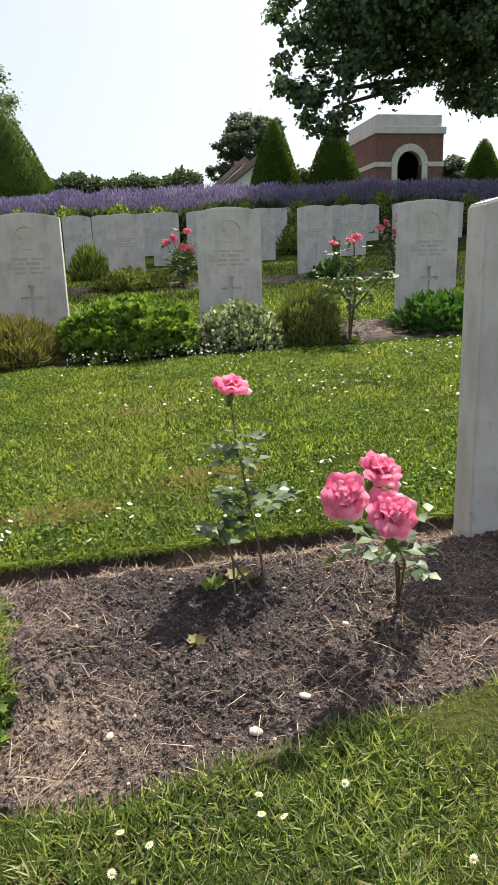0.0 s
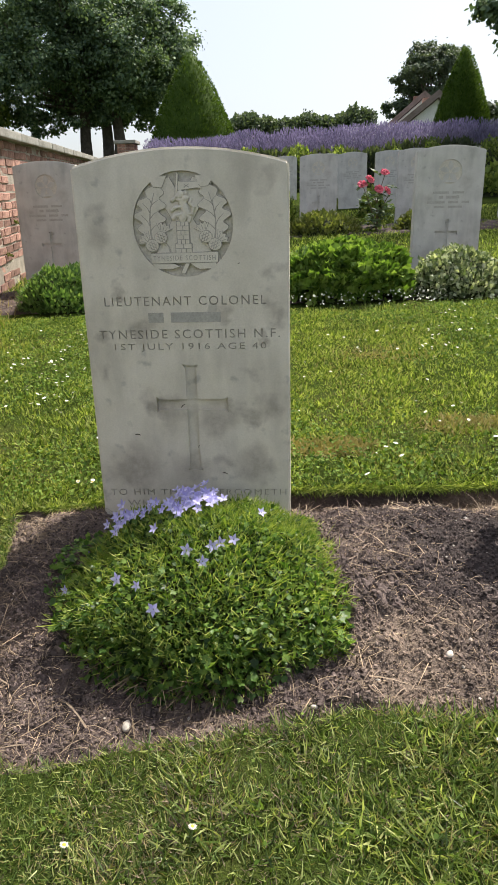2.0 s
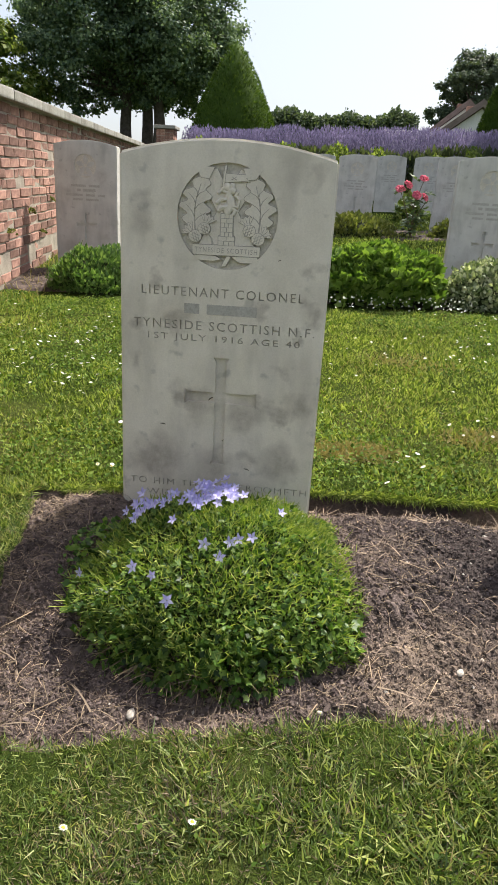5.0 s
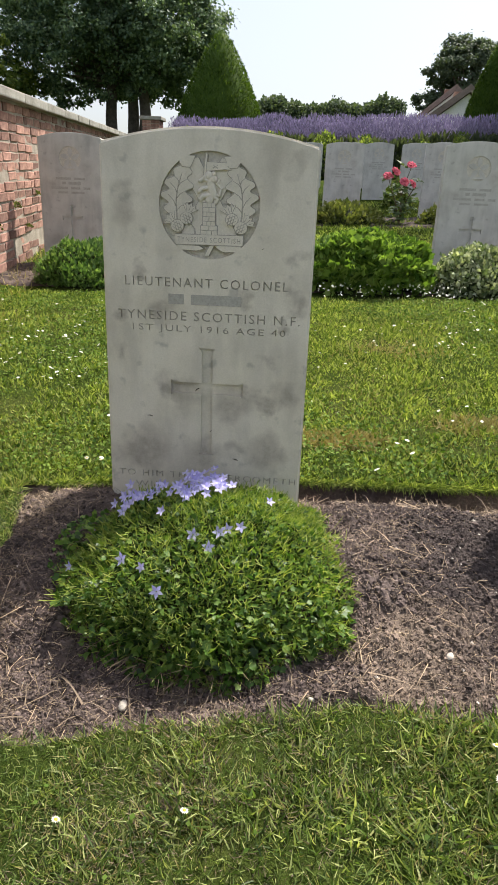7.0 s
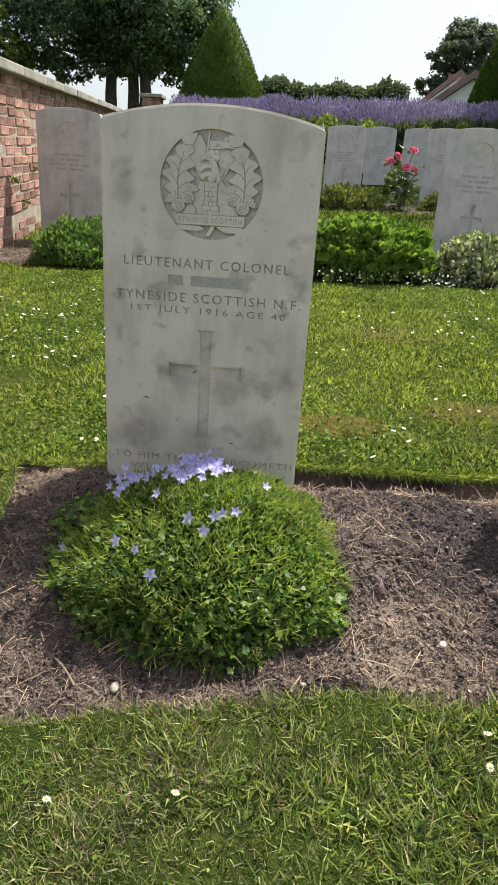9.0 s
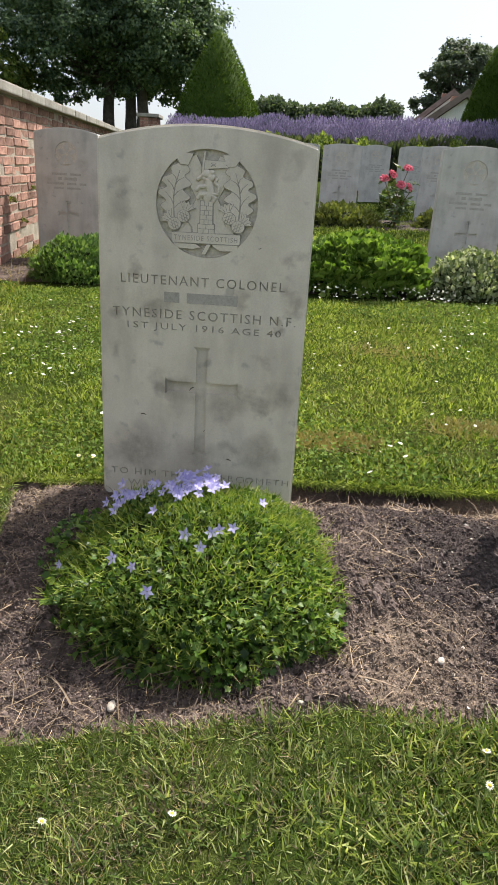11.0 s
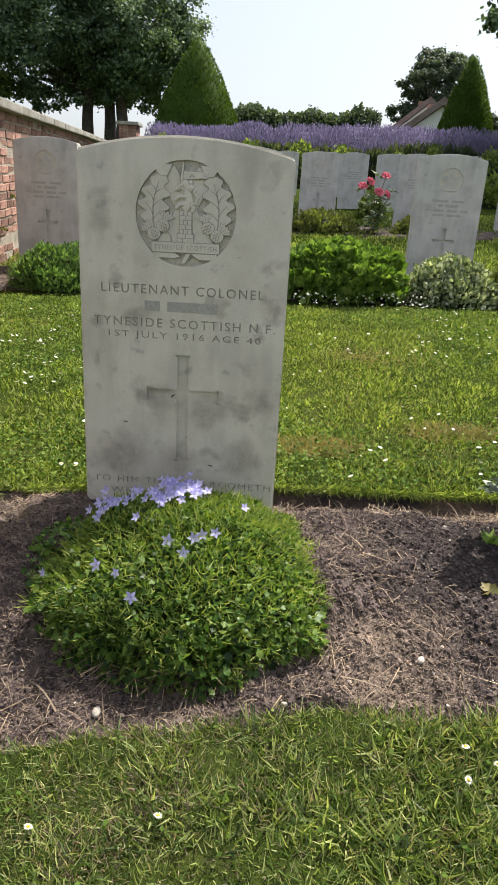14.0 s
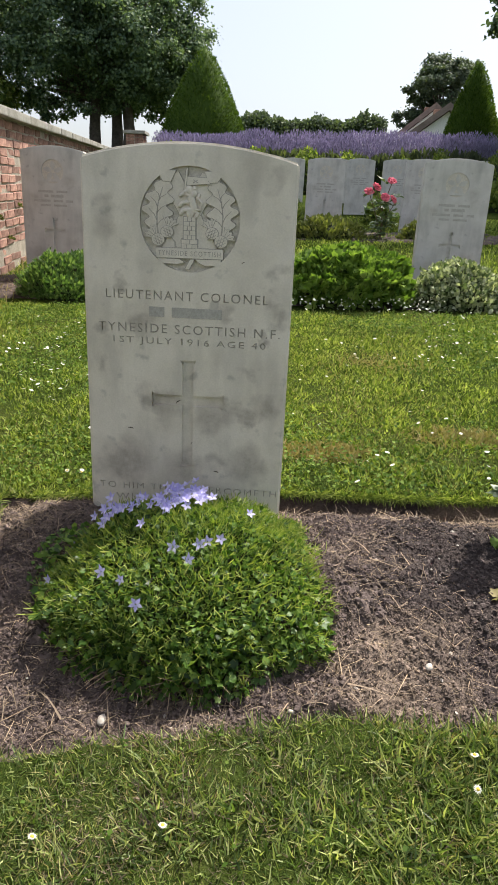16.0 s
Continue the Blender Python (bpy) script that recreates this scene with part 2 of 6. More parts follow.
M["green_stem"] = surface("green_stem", [(0.3, (0.07, 0.11, 0.03)), (0.7, (0.13, 0.17, 0.05))], 30, 120, 0.6, 0)
# near-black fill whose colour stands in for the shade inside plants
M["dark_core"] = surface("inner_shade_fill", [(0.3, (0.02, 0.028, 0.01)), (0.7, (0.045, 0.055, 0.02))], 20, 90, 1.0, 0.6, 0.02)
M["blade"] = leafy("grass_blade", (0.024, 0.048, 0.012), (0.115, 0.18, 0.042), (0.46, 0.485, 0.22), 0.38, 0.45, 8.0, 0.45)
M["lawnblade"] = leafy("mown_grass_blade", (0.038, 0.065, 0.013), (0.135, 0.19, 0.038), (0.42, 0.46, 0.16), 0.4, 0.6, 5.0, 0.15)
M["smallleaf"] = leafy("small_green_leaf", (0.055, 0.11, 0.035), (0.11, 0.19, 0.06), (0.22, 0.31, 0.12), 0.3, 0.45, 8.0)
M["clover"] = leafy("clover_leaf", (0.035, 0.075, 0.014), (0.085, 0.145, 0.026), (0.2, 0.28, 0.07), 0.3, 0.7, 5.0, 0.1)
M["dryblade"] = leafy("dry_grass_blade", (0.22, 0.19, 0.08), (0.3, 0.25, 0.12), (0.38, 0.32, 0.17), 0.25, 0.7, 4.0, 0.2)
M["bushleaf"] = leafy("bellflower_leaf", (0.012, 0.034, 0.007), (0.07, 0.145, 0.026), (0.19, 0.28, 0.07), 0.35, 0.45, 8.0, 0.35)
M["budtip"] = leafy("bud_tip", (0.10, 0.17, 0.03), (0.21, 0.28, 0.055), (0.4, 0.43, 0.14), 0.35, 0.5, 8.0)
M["geranium"] = leafy("bright_broad_leaf", (0.05, 0.105, 0.018), (0.128, 0.215, 0.038), (0.27, 0.37, 0.1), 0.3, 0.5, 8.0)
M["variegated"] = leafy("variegated_leaf", (0.07, 0.11, 0.05), (0.24, 0.28, 0.17), (0.65, 0.66, 0.55), 0.25, 0.5, 12.0)
M["darkshrub"] = leafy("dark_shrub_leaf", (0.03, 0.075, 0.02), (0.05, 0.115, 0.028), (0.09, 0.17, 0.04), 0.3, 0.4, 6.0)
M["thyme"] = leafy("olive_shrub_leaf", (0.08, 0.10, 0.03), (0.13, 0.15, 0.045), (0.22, 0.23, 0.09), 0.3, 0.5, 8.0)
M["ochre"] = leafy("ochre_dry_leaf", (0.10, 0.12, 0.035), (0.19, 0.165, 0.06), (0.3, 0.25, 0.11), 0.25, 0.6, 8.0)
# bluish lift in the next two leaf colours paints in distance haze
M["treeleaf"] = leafy("hazed_maple_leaf", (0.05, 0.088, 0.062), (0.105, 0.16, 0.098), (0.21, 0.28, 0.155), 0.24, 0.6, 0.8, 0.2)
M["farleaf"] = leafy("hazed_far_leaf", (0.055, 0.08, 0.06), (0.08, 0.11, 0.075), (0.11, 0.145, 0.08), 0.25, 0.6, 0.3)
M["yew"] = leafy("yew_needle", (0.035, 0.065, 0.012), (0.06, 0.105, 0.018), (0.10, 0.155, 0.03), 0.25, 0.7, 1.0, 0.12)
M["lavender"] = leafy("lavender_spike", (0.16, 0.15, 0.225), (0.235, 0.215, 0.315), (0.33, 0.305, 0.42), 0.3, 0.8, 0.8, 0.1, (1.1, 1.0, 1.3))
M["lavleaf"] = leafy("grey_green_leaf", (0.045, 0.06, 0.04), (0.07, 0.09, 0.055), (0.11, 0.13, 0.07), 0.3, 0.6, 1.0)
M["rosebush"] = leafy("yellow_green_rose_leaf", (0.06, 0.10, 0.025), (0.14, 0.19, 0.045), (0.28, 0.32, 0.11), 0.4, 0.5, 6.0)
M["roseleaf"] = leafy("rose_leaf", (0.055, 0.09, 0.045), (0.10, 0.15, 0.075), (0.2, 0.26, 0.14), 0.3, 0.45, 8.0, 0.45)
M["pink"] = leafy("pink_petal", (0.84, 0.17, 0.36), (0.93, 0.34, 0.51), (0.96, 0.6, 0.7), 0.45, 0.6, 20.0, 0.15, (1.1, 1.0, 1.1))
M["red"] = leafy("red_pink_petal", (0.7, 0.12, 0.2), (0.82, 0.22, 0.3), (0.88, 0.38, 0.44), 0.35, 0.6, 20.0, 0.15, (1.1, 1.0, 1.0))
M["violet"] = leafy("violet_petal", (0.36, 0.33, 0.72), (0.5, 0.47, 0.84), (0.68, 0.66, 0.92), 0.35, 0.6, 30.0, 0.15, (1.0, 1.0, 1.2))
M["white"] = leafy("white_petal", (0.7, 0.7, 0.66), (0.8, 0.8, 0.76), (0.85, 0.85, 0.82), 0.3, 0.6, 30.0, 0.2, (1.0, 1.0, 0.95))
M["yolk"] = surface("yellow_flower_eye", [(0.3, (0.65, 0.45, 0.05)), (0.7, (0.8, 0.6, 0.1))], 30, 90, 0.8, 0)


# ---------- mesh helpers ----------
rng = np.random.default_rng(7)


def mesh_np(name, V, F):
    """A mesh from an array of points and an array of faces of one size."""
    V, F = np.asarray(V, dtype=np.float32), np.asarray(F, dtype=np.int32)
    me = bpy.data.meshes.new(name)
    n, k = F.shape
    me.vertices.add(len(V))
    me.vertices.foreach_set("co", V.ravel())
    me.loops.add(n * k)
    me.loops.foreach_set("vertex_index", F.ravel())
    me.polygons.add(n)
    me.polygons.foreach_set("loop_start", np.arange(0, n * k, k, dtype=np.int32))
    me.update(calc_edges=True)
    return me


def put(name, me, mat, parent=None, label="", smooth=False, at=None, flat=False):
    """Links a mesh as one object, under a thing or a part if given."""
    ob = new(name, me)
    if mat is not None and not me.materials:
        me.materials.append(mat)
    if smooth:
        me.polygons.foreach_set("use_smooth", np.ones(len(me.polygons), dtype=bool))
    if flat:
        me.polygons.foreach_set("use_smooth", np.zeros(len(me.polygons), dtype=bool))
    ob.parent = parent
    if at is not None:
        ob.location = at
    if label:
        ob["label"] = label
    return ob


def thing(name, at, label, category, group="", rz=0.0, kind=""):
    ob = new(name)
    ob.empty_display_size = 0.1
    ob.matrix_basis = pose(*at, 0, 0, rz)
    return tagged(ob, label, category, group, kind)


def part(name, bm, mat, parent=None, label="", smooth=False):
    me = bpy.data.meshes.new(name)
    bm.to_mesh(me)
    bm.free()
    return put(name, me, mat, parent, label, smooth)


def box_bm(bm, x0, x1, y0, y1, z0, z1, bevel=0.0, seg=2):
    r = bmesh.ops.create_cube(bm, size=1.0)
    vs = r["verts"]
    bmesh.ops.scale(bm, vec=(x1 - x0, y1 - y0, z1 - z0), verts=vs)
    bmesh.ops.translate(bm, vec=((x0 + x1) / 2, (y0 + y1) / 2, (z0 + z1) / 2), verts=vs)
    if bevel:
        es = list({e for v in vs for e in v.link_edges})
        bmesh.ops.bevel(bm, geom=es, offset=bevel, segments=seg, affect="EDGES", profile=0.6)
    return vs


def poly_bm(bm, pts, y0, y1, bevel=0.0):
    """A prism over a polygon of (x, z), from y0 (front) to y1."""
    front = [bm.verts.new((x, y0, z)) for x, z in pts]
    back = [bm.verts.new((x, y1, z)) for x, z in pts]
    faces = [bm.faces.new(front), bm.faces.new(back[::-1])]
    n = len(pts)
    for i in range(n):
        faces.append(bm.faces.new((front[i], back[i], back[(i + 1) % n], front[(i + 1) % n])))
    bmesh.ops.recalc_face_normals(bm, faces=faces)
    if bevel:
        es = [e for e in bm.edges if e.verts[0] in front and e.verts[1] in front]
        bmesh.ops.bevel(bm, geom=es, offset=bevel, segments=2, affect="EDGES")


def tube(points, radii, sides=7):
    """Points and faces of a tapered round limb along a line of points."""
    P = [Vector(p) for p in points]
    V, F = [], []
    for i, (p, r) in enumerate(zip(P, radii)):
        d = (P[min(i + 1, len(P) - 1)] - P[max(i - 1, 0)]).normalized()
        a = d.orthogonal().normalized()
        b = d.cross(a)
        for k in range(sides):
            t = 2 * math.pi * k / sides
            V.append(p + (a * math.cos(t) + b * math.sin(t)) * r)
    for i in range(len(P) - 1):
        for k in range(sides):
            F.append((i * sides + k, i * sides + (k + 1) % sides, (i + 1) * sides + (k + 1) % sides, (i + 1) * sides + k))
    return [tuple(v) for v in V], F


def tubes(name, lines, sides=6):
    V, F = [], []
    for pts, rad in lines:
        v, f = tube(pts, rad, sides)
        F += [tuple(i + len(V) for i in q) for q in f]
        V += v
    return mesh_np(name, V, F)


LEAF_V = np.array([(0, 0, 0), (-0.32, 0.45, 0.07), (0, 0.5, 0), (0.32, 0.45, 0.07), (0, 1.0, -0.08)], dtype=float)
LEAF_F = np.array([(0, 2, 1), (0, 3, 2), (1, 2, 4), (2, 3, 4)])
TLEAF_V = np.array([(0, 0, 0), (-0.34, 0.5, 0.06), (0, 1.0, -0.05), (0.34, 0.5, 0.06)], dtype=float)
TLEAF_F = np.array([(0, 2, 1), (0, 3, 2)])
LOBED_V = np.array([(0, 0, 0), (-0.45, 0.15, 0.05), (-0.5, 0.6, 0.08), (-0.2, 0.68, 0.02), (0, 1.0, -0.05), (0.2, 0.68, 0.02), (0.5, 0.6, 0.08), (0.45, 0.15, 0.05), (0, 0.45, -0.03)], dtype=float)
LOBED_F = np.array([(8, i, i + 1) for i in range(0, 7)] + [(8, 7, 0)])
NEEDLE_V = np.array([(-0.1, 0, 0), (0.1, 0, 0), (0, 1.0, 0)], dtype=float)
NEEDLE_F = np.array([(0, 1, 2)])
SPIKE_V = np.array([(-0.12, 0, 0), (0.12, 0, 0), (0.1, 0.7, 0.05), (0, 1.0, 0), (-0.1, 0.7, 0.05)], dtype=float)
SPIKE_F = np.array([(0, 1, 2), (0, 2, 4), (4, 2, 3)])


def scatter(P, D, S, tv=LEAF_V, tf=LEAF_F, wide=1.0, seed=1, up=None):
    """Copies of a small shape at points P, its length along D, sizes S; the roll about D is random unless up is given."""
    r = np.random.default_rng(seed)
    P, D, S = np.asarray(P, float), np.asarray(D, float), np.asarray(S, float)
    D = D / np.maximum(np.linalg.norm(D, axis=1, keepdims=True), 1e-9)
    A = r.normal(size=P.shape) if up is None else np.asarray(up, float) + r.normal(size=P.shape) * 0.35
    A = A - D * (A * D).sum(1, keepdims=True)
    A = A / np.maximum(np.linalg.norm(A, axis=1, keepdims=True), 1e-9)
    B = np.cross(D, A)
    V = P[:, None] + S[:, None, None] * (B[:, None] * (tv[None, :, 0:1] * wide) + D[:, None] * tv[None, :, 1:2] + A[:, None] * tv[None, :, 2:3])
    F = tf[None] + (np.arange(len(P)) * len(tv))[:, None, None]
    return V.reshape(-1, 3), F.reshape(-1, tf.shape[1])


def hash_noise(x, y, seed=0):
    """Smooth value noise in two dimensions, about -1 to 1."""
    x, y = np.asarray(x, float), np.asarray(y, float)
    xi, yi = np.floor(x), np.floor(y)
    fx, fy = x - xi, y - yi
    fx, fy = fx * fx * (3 - 2 * fx), fy * fy * (3 - 2 * fy)

    def h(a, b):
        v = np.sin(a * 127.1 + b * 311.7 + seed * 74.7) * 43758.5453
        return (v - np.floor(v)) * 2 - 1
    return (h(xi, yi) * (1 - fx) + h(xi + 1, yi) * fx) * (1 - fy) + (h(xi, yi + 1) * (1 - fx) + h(xi + 1, yi + 1) * fx) * fy


def grid_mesh(name, xs, ys, zfun):
    X, Y = np.meshgrid(xs, ys)
    Z = zfun(X, Y)
    V = np.stack([X.ravel(), Y.ravel(), Z.ravel()], 1)
    nx, ny = len(xs), len(ys)
    i = (np.arange(ny - 1)[:, None] * nx + np.arange(nx - 1)[None]).ravel()
    return mesh_np(name, V, np.stack([i, i + 1, i + nx + 1, i + nx], 1))


# ---------- ground ----------
def sstep(a, b, x):
    t = np.clip((x - a) / (b - a), 0, 1)
    return t * t * (3 - 2 * t)


def lawn_z(x, y):
    x, y = np.asarray(x, float), np.asarray(y, float)
    front = 0.005 + 0.1 * np.clip(x, -0.7, 0.95) + 0.05 * (np.clip(y, -6, 0) + 0.6)
    back = 0.064 + 0.077 * np.clip(y, 0, 16) + 0.082 * np.clip(y - 16, 0, 80) + 0.02 * np.clip(x, -4, 6)
    return front + (back - front) * sstep(-0.5, 0.15, y)


def bed_front(x):
    return -0.485 + 0.10 * np.clip(x - 0.55, 0, 2) - 0.13 * np.clip(0.15 - x, 0, 1) + 0.018 * hash_noise(np.asarray(x) * 7, 0 * np.asarray(x), 3) + 0.008 * hash_noise(np.asarray(x) * 25, 0 * np.asarray(x), 4)


def bed_back(x):
    return 0.165 - 0.12 * np.clip(0.15 - x, 0, 0.5) * 1.2 + 0.008 * hash_noise(np.asarray(x) * 6, 0 * np.asarray(x), 5)


BED_X0, BED_X1 = -0.46, 1.9


def bed_left(y):
    return -0.39 - 0.25 * np.asarray(y) + 0.025 * hash_noise(np.asarray(y) * 9, 0 * np.asarray(y), 8)


def in_bed(x, y):
    edge = bed_left(y)
    return (x > edge) & (y > bed_front(x)) & (y < bed_back(x))


def near_bed(x, y):
    return (x > bed_left(y) - 0.03) & (y > bed_front(x) - 0.03) & (y < bed_back(x) + 0.036)


def soil_z(x, y):
    zf = lawn_z(x, bed_front(x)) - 0.012
    top = 0.1 + 0.015 * np.clip(x, -1, 1.5)
    z = zf + (top - zf) * sstep(-0.5, -0.18, y)
    z = z - 0.035 * sstep(-0.03, 0.09, y)
    z = z - 0.06 * sstep(bed_back(x) - 0.075, bed_back(x) - 0.02, y)
    return z - 0.03 * sstep(-0.2, -0.4, x)


def soil_rough(x, y):
    z = soil_z(x, y)
    z = z + 0.010 * hash_noise(x * 9, y * 9, 1) + 0.006 * hash_noise(x * 24, y * 24, 2) + 0.007 * np.abs(hash_noise(x * 48, y * 48, 3)) + 0.005 * np.abs(hash_noise(x * 95, y * 95, 6)) + 0.003 * hash_noise(x * 160, y * 160, 7)
    return z


def ground_z(x, y):
    z = lawn_z(x, y)
    inb = (x > bed_left(y) - 0.012) & (x < BED_X1) & (y > bed_front(x) - 0.012) & (y < bed_back(x) + 0.018)
    return np.where(inb, np.minimum(z, soil_z(x, y)) - 0.05, z + 0.004 * hash_noise(x * 6, y * 6, 9))


gx = np.concatenate([[-3000, -900, -300, -120, -60, -30, -15, -8, -4, -2.5], np.arange(-1.6, 2.8, 0.025), [3, 3.5, 4.2, 5, 6, 8, 11, 15, 20, 30, 60, 120, 300, 900, 3000]])
gy = np.concatenate([[-3000, -900, -300, -100, -40, -15, -6, -3, -1.8], np.arange(-1.3, 0.4, 0.0125), np.arange(0.4, 3, 0.05), np.arange(3, 16, 0.5), np.arange(16, 100, 4), [140, 300, 900, 3000]])
ground = put("ground", grid_mesh("ground", gx, gy, ground_z), M["lawn"], smooth=True)
tagged(ground, "mown green lawn rising gently away from the graves", "ground", kind="structure")

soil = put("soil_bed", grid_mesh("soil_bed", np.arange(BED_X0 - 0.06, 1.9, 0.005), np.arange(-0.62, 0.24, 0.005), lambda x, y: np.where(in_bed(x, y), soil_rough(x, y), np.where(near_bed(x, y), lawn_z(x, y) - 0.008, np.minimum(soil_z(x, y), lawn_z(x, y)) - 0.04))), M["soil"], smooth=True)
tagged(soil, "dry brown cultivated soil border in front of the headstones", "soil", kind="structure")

# ---------- headstones ----------
HW, HC, HR, HT = 0.19, 0.667, 0.028, 0.078      # half width, corner height, rise of the arch, thickness


def arch(n=18):
    top = [(HW - 2 * HW * i / n, HC + HR * (1 - (1 - 2 * i / n) ** 2)) for i in range(n + 1)]
    return [(-HW, -0.16), (HW, -0.16)] + top


def body_bm():
    bm = bmesh.new()
    poly_bm(bm, arch(), 0.0, HT, 0.0)
    es = [e for e in bm.edges if e.calc_face_angle(0) > 0.5]
    bmesh.ops.bevel(bm, geom=es, offset=0.0042, segments=3, affect="EDGES")
    return bm


def text_mesh(words, width, height, depth, x0, zc):
    """Capitals of the built-in font as a solid, standing in the plane y = 0 and reaching to y = depth."""
    cu = bpy.data.curves.new("letters", "FONT")
    cu.body, cu.space_character, cu.resolution_u = words, 1.25, 3
    ob = new("letters", cu)
    dg = bpy.context.evaluated_depsgraph_get()
    me = bpy.data.meshes.new_from_object(ob.evaluated_get(dg))
    bpy.data.objects.remove(ob)
    bm = bmesh.new()
    bm.from_mesh(me)
    bmesh.ops.remove_doubles(bm, verts=bm.verts, dist=1e-4)
    xs, ys = [v.co.x for v in bm.verts], [v.co.y for v in bm.verts]
    sx, sy = width / (max(xs) - min(xs)), height / (max(ys) - min(ys))
    for v in bm.verts:
        v.co = Vector((x0 + (v.co.x - min(xs)) * sx, depth, zc + (v.co.y - min(ys)) * sy - height / 2))
    return bm


def solid(bm, y0):
    """Thicken flat letters towards the viewer, to y0."""
    r = bmesh.ops.extrude_face_region(bm, geom=list(bm.faces))
    for v in r["geom"]:
        if isinstance(v, bmesh.types.BMVert):
            v.co.y = y0
    bmesh.ops.recalc_face_normals(bm, faces=bm.faces)
    return bm


def carve(ob, cutters, solver="EXACT"):
    """Cut meshes out of ob's mesh."""
    tmp = []
    for bm in cutters:
        me = bpy.data.meshes.new("cutter")
        bm.to_mesh(me)
        c = new("cutter", me)
        tmp.append(c)
        md = ob.modifiers.new("cut", "BOOLEAN")
        md.operation, md.object, md.solver = "DIFFERENCE", c, solver
    dg = bpy.context.evaluated_depsgraph_get()
    me = bpy.data.meshes.new_from_object(ob.evaluated_get(dg))
    ob.modifiers.clear()
    ob.data = me
    for c in tmp:
        bpy.data.objects.remove(c)


def cross_pts(xc, zt, zb, za, half, w, flare):
    """Outline of a Latin cross with flared ends."""
    f = w + flare
    e = flare * 1.5
    return [(xc - f, zt), (xc - w, zt - e), (xc - w, za + w), (xc - half + e, za + w), (xc - half, za + f), (xc - half, za - f), (xc - half + e, za - w),
            (xc - w, za - w), (xc - w, zb + e), (xc - f, zb), (xc + f, zb), (xc + w, zb + e), (xc + w, za - w), (xc + half - e, za - w), (xc + half, za - f),
            (xc + half, za + f), (xc + half - e, za + w), (xc + w, za + w), (xc + w, zt - e), (xc + f, zt)][::-1]


def disc_bm(x, z, r, y0, y1, n=40):
    bm = bmesh.new()
    poly_bm(bm, [(x + r * math.cos(2 * math.pi * i / n), z + r * math.sin(2 * math.pi * i / n)) for i in range(n)], y0, y1)
    return bm


def leaf_relief(bm, x, z, length, ang, y, fat=0.26, bend=0.0):
    """A lobed leaf in low relief, bending along its length, with a raised midrib."""
    n = 12
    mid, px_, pz_ = [], x, z
    for i in range(n + 1):
        a = ang + bend * (i / n - 0.3)
        mid.append((px_, pz_, a))
        px_, pz_ = px_ + length / n * math.cos(a), pz_ + length / n * math.sin(a)
    left, right = [], []
    for i, (mx, mz, a) in enumerate(mid):
        t = i / n
        w = length * fat * math.sin(math.pi * min(1, t * 0.96 + 0.02)) ** 0.7 * (1.0 if i % 3 else 0.7)
        left.append((mx - w * math.sin(a), mz + w * math.cos(a)))
        right.append((mx + w * math.sin(a), mz - w * math.cos(a)))
    poly_bm(bm, left + right[::-1], y - 0.003, 0.0068)
    rib = 0.0007
    poly_bm(bm, [(mx - rib * math.sin(a), mz + rib * math.cos(a)) for mx, mz, a in mid] + [(mx + rib * math.sin(a), mz - rib * math.cos(a)) for mx, mz, a in mid][::-1], y - 0.0042, y - 0.001)


def bar_row(bm, y, z, h, words):
    for x0, x1 in words:
        box_bm(bm, x0, x1, y - 0.0008, y + 0.003, z - h / 2, z + h / 2)


Z0 = 0.09                                   # ground level at the stone's foot
main = thing("headstone", (0, 0, Z0), "weathered pale limestone headstone with regimental badge, cross and inscription", "headstone", "headstones of the cemetery")
mb = part("body", body_bm(), M["stone"])
BX, BZ, BR = 0.003, 0.568, 0.089             # badge centre and radius
cutters, floors = [disc_bm(BX, BZ, BR, -0.01, 0.007)], []
cb = bmesh.new()
poly_bm(cb, cross_pts(0.003, 0.318, 0.105, 0.240, 0.069, 0.0105, 0.005), -0.01, 0.006)
cutters.append(cb)
LINES = [("LIEUTENANT COLONEL", -0.150, 0.298, 0.4365, 0.0165), ("TYNESIDE SCOTTISH N.F.", -0.165, 0.337, 0.376, 0.0165),
         ("1ST JULY 1916 AGE 40", -0.138, 0.285, 0.351, 0.0155), ("TO HIM THAT OVERCOMETH", -0.173, 0.355, 0.058, 0.0135), ("WILL I GIVE TO EAT", -0.14, 0.28, 0.034, 0.0135)]
for words, x0, w, z, h in LINES:
    cutters.append(solid(text_mesh(words, w, h, 0.0035, x0, z), -0.01))
    floors.append((words, text_mesh(words, w, h, 0.0033, x0, z)))
carve(mb, cutters)
mb.parent = main
for words, bm in floors:
    part("inscription_line", bm, M["cut"], main, "worn engraved capitals")
bm = bmesh.new()
bar_row(bm, 0.0, 0.4065, 0.018, [(-0.07, -0.042), (-0.028, 0.064)])
part("inscription_bar", bm, M["faded_cut"], main, "engraved name shown as plain bars")

badge = part("badge", disc_bm(BX, BZ, BR - 0.0005, 0.0062, 0.014), M["recess"], main, "round regimental badge in low relief")
outline = bmesh.new()                       # painted crease shade and dirt along the edges of the carving


